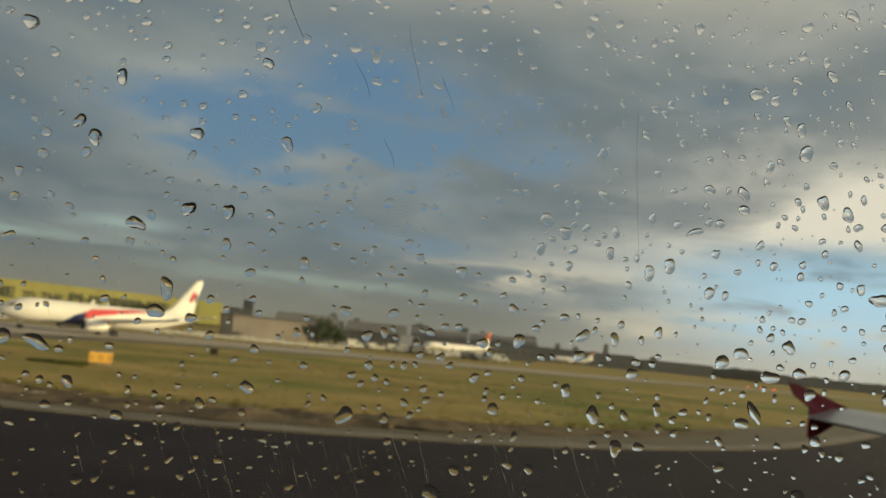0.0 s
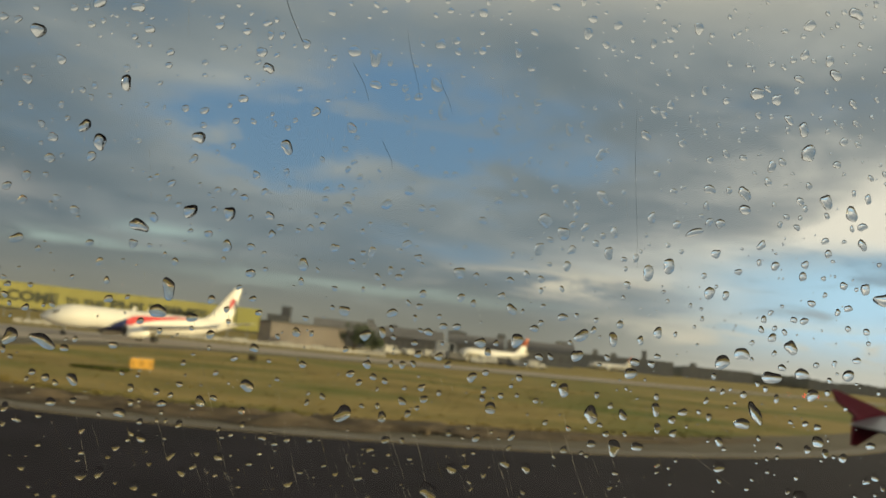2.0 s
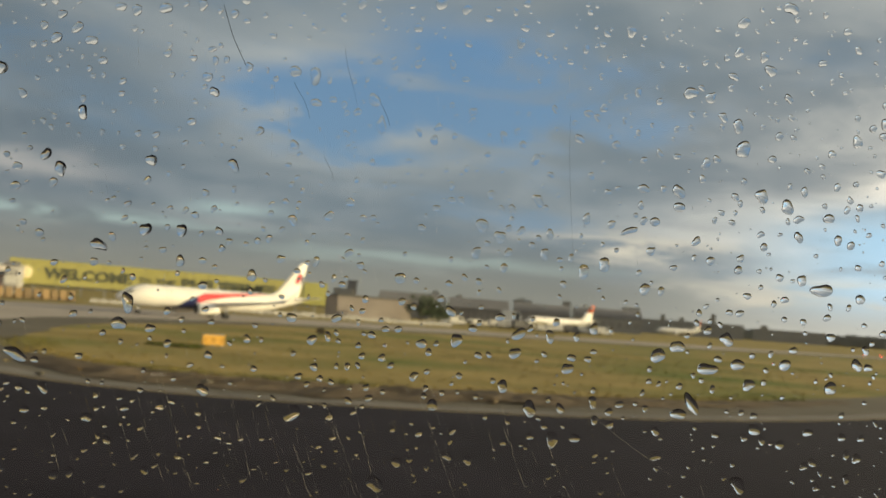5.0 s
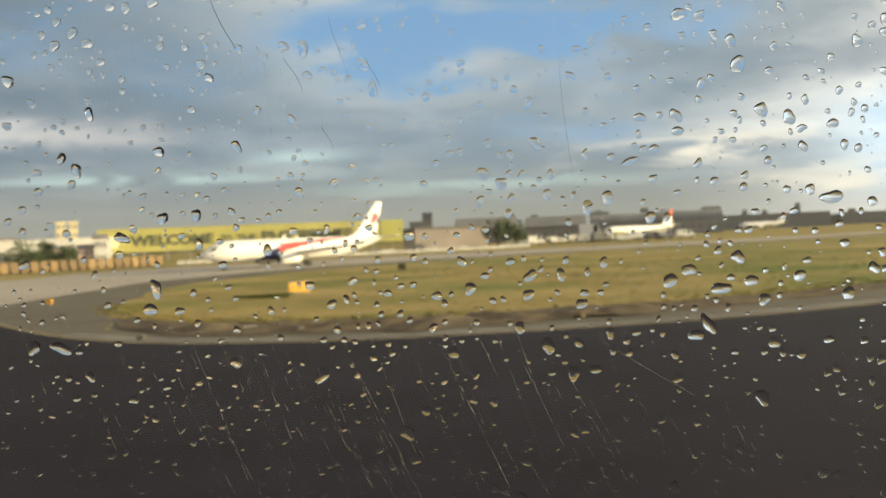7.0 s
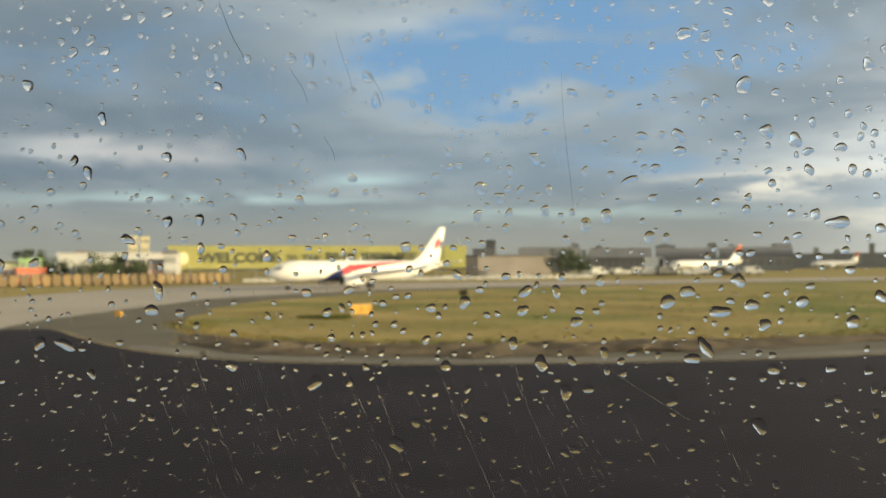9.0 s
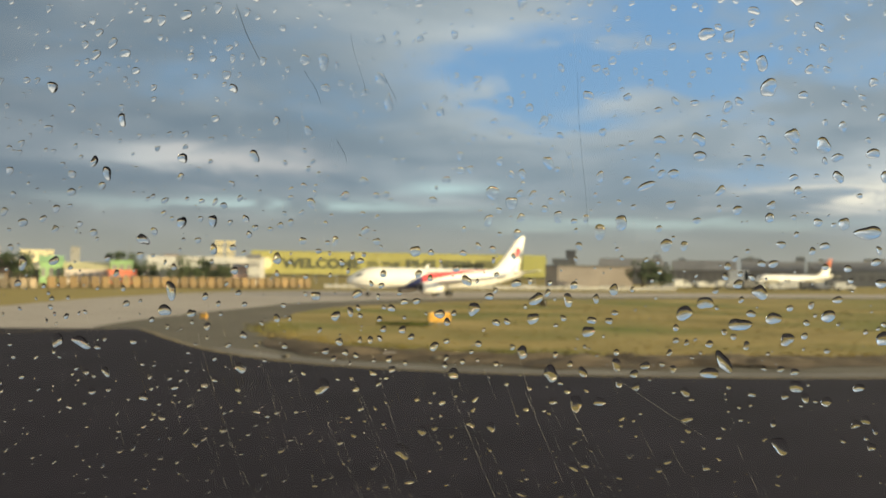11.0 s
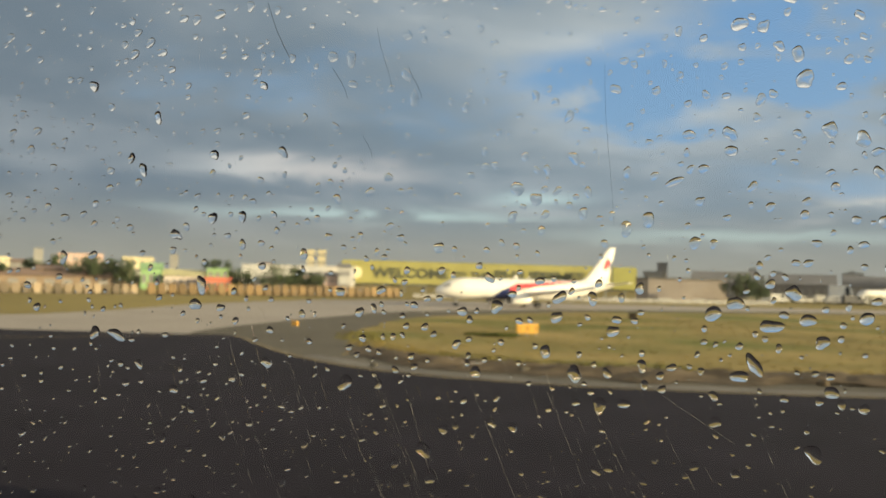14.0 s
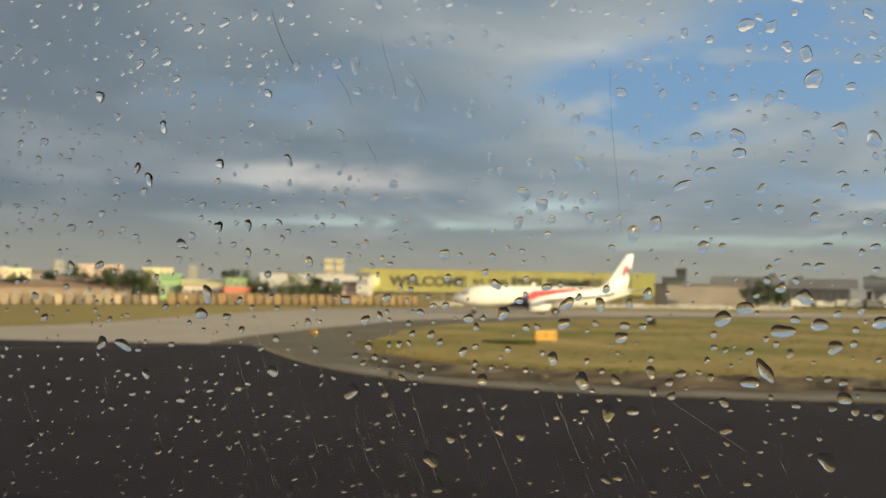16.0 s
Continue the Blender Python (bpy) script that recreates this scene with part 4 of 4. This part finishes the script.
part("wing", wing_panel((11.5, 18.2, 1.5, 2.6), (tx + 0.1, tx + 1.15, -ty - .05, tz - 0.1), 0.55), M_GREYMETAL, own, "grey metal wing")
fence = [(0.0, 0.02), (0.9, 0.34), (1.75, 0.62), (1.95, 0.66), (1.8, 0.36), (1.36, 0.08), (1.38, -0.12), (1.4, -0.62), (1.28, -0.64), (0.75, -0.28)]
part("wingtip_fence", loft([[(tx + u * .77, ty + w * (1 - abs(v)), tz + v * .74) for u, v in fence] for w in (-.05, .05)]), M_SHADED_RED, own, "red arrow-shaped wingtip fence, shade in its dark colour")
for s in (-1, 1):
    gear(own, 18.6, s * 3.8, 2.4, 0.6, 0.45, "main_gear")
gear(own, 5.0, 0, 1.9, 0.4, 0.25, "nose_gear")

# the window pane, outer face towards the field; local x right, y up, z outwards
PANE = Matrix.Translation((0, 0, EYE)) @ pose(0, 0, 0, 90 + WIN_EL, 0, -WIN_AZ) @ Matrix.Translation((0, 0, -WIN_D)) @ pose(0, 0, 0, 0, 180, 0)
pane = boxed(-.19, .19, -.13, .13, -.0036, -.0006)
pane = link_mesh("window_pane", pane, M_PANE)
pane.matrix_world = PANE
pane.visible_shadow = False
for x0, x1, y0, y1 in ((-.205, -.192, -.145, .145), (.192, .205, -.145, .145), (-.191, .191, -.145, -.132), (-.191, .191, .132, .145)):
    part("window_seal", boxed(x0, x1, y0, y1, -.03, -.0008), M_DARK, pane, "black rubber seal")
tagged(pane, "clear cabin window pane covered with rain drops and fine scratches", "window", kind="structure")

# drops: flattened lens-shaped beads of water of uneven outline
def drop_verts(seed):
    r = random.Random(seed)
    seg, ringn = 18, 7
    ph = [r.uniform(0, 6.28) for _ in range(4)]
    am = [r.uniform(.03, .22), r.uniform(.02, .12), r.uniform(.01, .06), r.uniform(.0, .03)]
    lean = r.uniform(-.9, -.2)
    contact = r.uniform(.33, .45)
    twin = (r.uniform(.35, .75), r.uniform(.55, .85), r.uniform(0, 6.28)) if seed % 3 == 0 else None
    vs = [(0, -lean * contact * .9, contact)]
    for k in range(1, ringn + 1):
        rho = math.sin(math.pi / 2 * k / ringn)
        for j in range(seg):
            q = 2 * math.pi * j / seg
            rad = 1 + am[0] * math.cos(2 * q + ph[0]) + am[1] * math.cos(3 * q + ph[1]) + am[2] * math.cos(4 * q + ph[2]) + am[3] * math.cos(5 * q + ph[3])
            if twin:
                off, size, way = twin
                b = off * math.cos(q - way)
                c = size * size - off * off + b * b
                rad = max(rad * .8, b + math.sqrt(c) if c > 0 else 0)
            big = 1.0 / 0.82
            z = (math.sqrt(max(0, big * big - rho * rho)) - math.sqrt(big * big - 1)) / (big - math.sqrt(big * big - 1)) * contact
            x, y = math.cos(q) * rad * rho, math.sin(q) * rad * rho
            vs.append((x, y - lean * z * .9, z if k < ringn else 0.0))
    fs = [(0, 1 + j, 1 + (j + 1) % seg) for j in range(seg)]
    for k in range(ringn - 1):
        for j in range(seg):
            a, b = 1 + k * seg + j, 1 + k * seg + (j + 1) % seg
            fs.append((a, a + seg, b + seg, b))
    fs.append(tuple(1 + (ringn - 1) * seg + j for j in range(seg))[::-1])
    return vs, fs


VARIANTS = []
for k in range(24):
    vs, fs = drop_verts(100 + k)
    me = bpy.data.meshes.new("water_drop")
    me.from_pydata(vs, [], fs)
    me.materials.append(M_WATER)
    for p in me.polygons[:-1]:
        p.use_smooth = True
    VARIANTS.append((me, np.array(vs), fs))

BIG = [(56.6, 42.5, 2.06), (61.2, 33.3, 1.57), (66.7, 31.5, 1.58), (74.6, 15.0, 1.95), (70.3, 16.7, 1.21), (45.1, 1.5, 1.52), (41.2, -0.5, 1.63),
       (51.4, -2.5, 1.77), (67.5, -0.6, 1.62), (57.6, -1.2, 1.42), (76.9, -4.8, 1.65), (48.5, -9.6, 1.77), (45.7, -11.9, 1.64), (16.0, -12.7, 1.62),
       (33.7, 23.8, 1.4), (13.9, 36.4, 1.17), (17.1, 18.1, 1.27), (-31.1, 49.7, 1.57), (-17.1, 41.1, 1.54), (-45.4, 30.4, 1.33), (-75.1, 38.6, 1.53),
       (-78.1, 27.0, 1.53), (-69.4, 12.9, 1.62), (-62.9, 2.3, 1.66), (-64.2, -1.8, 1.48), (-82.6, -8.9, 1.73), (0.7, -0.4, 1.38), (12.4, -2.1, 1.27),
       (23.1, -4.4, 1.27), (10.4, -8.7, 1.27), (37.8, 12.5, 1.28)]
r = random.Random(77)
drops = [(u, v, s * 0.9) for u, v, s in BIG]
grid = {}


def free(u, v, s):
    for a in (-1, 0, 1):
        for b in (-1, 0, 1):
            for (x, y, t) in grid.get((int(u // 4) + a, int(v // 4) + b), ()):
                if (x - u) ** 2 + (y - v) ** 2 < (1.1 * (s + t) + 0.1) ** 2:
                    return False
    return True


for d in drops:
    grid.setdefault((int(d[0] // 4), int(d[1] // 4)), []).append(d)
for k in range(40000):
    u, v = r.uniform(-126, 94), r.uniform(-52, 84)
    s = min(1.6, (0.65 if u > 25 and v > 4 else 0.58) * math.exp(r.gauss(0, .4)))
    if v < -8:
        s *= .96
    if r.random() < .28:
        s = r.uniform(.1, .28)
    if u < 10 and r.random() < .06:
        continue
    if len(drops) < 2600 and free(u, v, s):
        drops.append((u, v, s))
        grid.setdefault((int(u // 4), int(v // 4)), []).append((u, v, s))


LONG = {14: (.42, -18), 11: (2.0, -24), 22: (.5, 22), 25: (.55, 20), 3: (.6, -8), 18: (1.9, -10), 7: (.65, 5), 12: (.6, 6), 23: (1.5, -12), 4: (1.5, 0)}   # slender ones: ratio, lean


def drop_matrix(u, v, s, rr, shape=None):
    tall = rr.uniform(.85, 1.3)
    lean = rr.uniform(-40, 40)
    if shape:
        tall, lean = shape
    side = min(1, max(0, (-25 - u) / 30)) * min(1, max(0, (v - 4) / 12))     # the wind-blown far side: steeper fronts
    least = 0.42 + 0.46 * min(1, max(0, (u - 5) / 45)) + 0.42 * side
    flat = min(max(.82, 0.98 - 0.01 * max(0, -4 - v)), max(least, 0.98 - (v + 2) * 0.027)) * (1 + .4 * side) * rr.uniform(.9, 1.1)     # drops sit flatter where the pane dries
    shear = Matrix.Identity(4)
    shear[0][2], shear[1][2] = -1.1 * side, 0.6 * side
    return pose(-u / 1000, v / 1000, 0.0) @ shear @ pose(0, 0, 0, 0, 0, lean) @ Matrix.Diagonal((s / 1000 / math.sqrt(tall), s / 1000 * math.sqrt(tall), s / 1000 * flat, 1))


order = drops[:31] + sorted(drops[31:], key=lambda d: -d[2] + 0.012 * math.hypot(d[0], d[1]))
for k, d in enumerate(order[:300]):
    ob = new("water_drop", VARIANTS[r.randrange(24)][0])
    ob.parent = pane
    ob.matrix_basis = drop_matrix(*d, r, LONG.get(k))
    ob.visible_shadow = False
vs, fs, base = [], [], 0
for d in order[300:]:
    _, v0, f0 = VARIANTS[r.randrange(24)]
    m = np.array(drop_matrix(*d, r))
    vs.append(v0 @ m[:3, :3].T + m[:3, 3])
    fs += [tuple(i + base for i in f) for f in f0]
    base += len(v0)
me = bpy.data.meshes.new("fine_drops")
me.from_pydata(np.concatenate(vs).tolist(), [], fs)
me.materials.append(M_WATER)
for p in me.polygons:
    p.use_smooth = len(p.vertices) < 5
fine = new("fine_drops", me)
fine.parent = pane
fine.visible_shadow = False
tagged(fine, "fine rain drops scattered over the pane", kind="stuff")


# scratches: rows of fine pale nicks, slanting more the lower they lie, and a few dark hairs
def streak(bm, u, v, du, dv, width):
    d = Vector((-du, dv, 0)).normalized()
    w = Vector((-d.y, d.x, 0)) * width / 2000
    a, b = Vector((-u / 1000, v / 1000, 2e-5)), Vector((-(u + du) / 1000, (v + dv) / 1000, 2e-5))
    h = Vector((0, 0, width / 4000))
    q = [bm.verts.new(p) for p in (a, a + (b - a) * .2 + w, b - (b - a) * .2 + w * .8, b, b - (b - a) * .2 - w * .8, a + (b - a) * .2 - w)]
    c = bm.verts.new((a + b) / 2 + h)
    for k in range(6):
        bm.faces.new((q[k], q[(k + 1) % 6], c))


r = random.Random(123)
bm, beads = bmesh.new(), bmesh.new()
for k in range(255):
    u = r.gauss(-34, 34) if k < 135 else r.uniform(-85, 40)
    v = r.uniform(-12, 66) if k >= 135 else (r.uniform(-52, 62) if r.random() < .5 else r.gauss(-20, 15))
    slant = 0.1 + max(0, (36 - v)) * 0.0065 + r.gauss(0, .04)
    length = r.uniform(5, 18) if v > 5 else r.uniform(8, 36)
    width = r.uniform(.016, .042) * (1.9 if k >= 135 else 1.0)
    s = 0.0
    while s < length:
        seg = r.uniform(.3, 1.9) if v > 5 else r.uniform(.8, 5)
        streak(bm if k < 135 else beads, u + s * slant + r.gauss(0, .04), v - s, seg * slant, -seg, width * r.uniform(.5, 1.2))
        s += seg + r.expovariate(1.0)
for k in range(420):
    u, v = r.gauss(-30, 45), r.uniform(-55, 65)
    streak(bm, u, v, r.uniform(-.05, .1), -r.uniform(.05, .25), r.uniform(.06, .13))
part("bead_trails", beads, M_WATER, pane, "fine trails of tiny water beads")["kind"] = "stuff"
part("scratches", bm, M_SCRATCH, pane, "fine pale scratches and nicks")["kind"] = "stuff"
for pts, wd in (((-50.5, 62.5, -45.1, 50.6), .12), ((-34.9, 48.0, -31.4, 41.2), .07), ((20.6, 47, 22.7, 15.5), .045), ((-27.8, 33.8, -25.8, 29), .065), ((-25.6, 56, -22.2, 43), .05), ((-18.4, 47.6, -15.8, 41), .055), ((26, -11.5, 45, -24), .036)):
    bm = bmesh.new()
    n = 12
    for k in range(n):
        a, b = k / n, (k + 1.15) / n
        wob = lambda q: math.sin(q * 5 + wd * 70) * .25
        u0, v0 = pts[0] + (pts[2] - pts[0]) * a + wob(a), pts[1] + (pts[3] - pts[1]) * a
        u1, v1 = pts[0] + (pts[2] - pts[0]) * b + wob(b), pts[1] + (pts[3] - pts[1]) * b
        streak(bm, u0, v0, u1 - u0, v1 - v0, wd * (1.2 - .4 * abs(a - .5)))
    part("hair_scratch", bm, M_SCRATCH_DARK if wd != .036 else M_SCRATCH, pane, "thin dark scratch" if wd != .036 else "thin pale scratch")
bm = bmesh.new()
for k in range(90):
    streak(bm, r.uniform(-110, 110), r.uniform(-60, 70), .05, .1 * r.random(), r.uniform(.1, .22))
part("dust_specks", bm, M_SCRATCH_DARK, pane, "dark dust specks")["kind"] = "stuff"
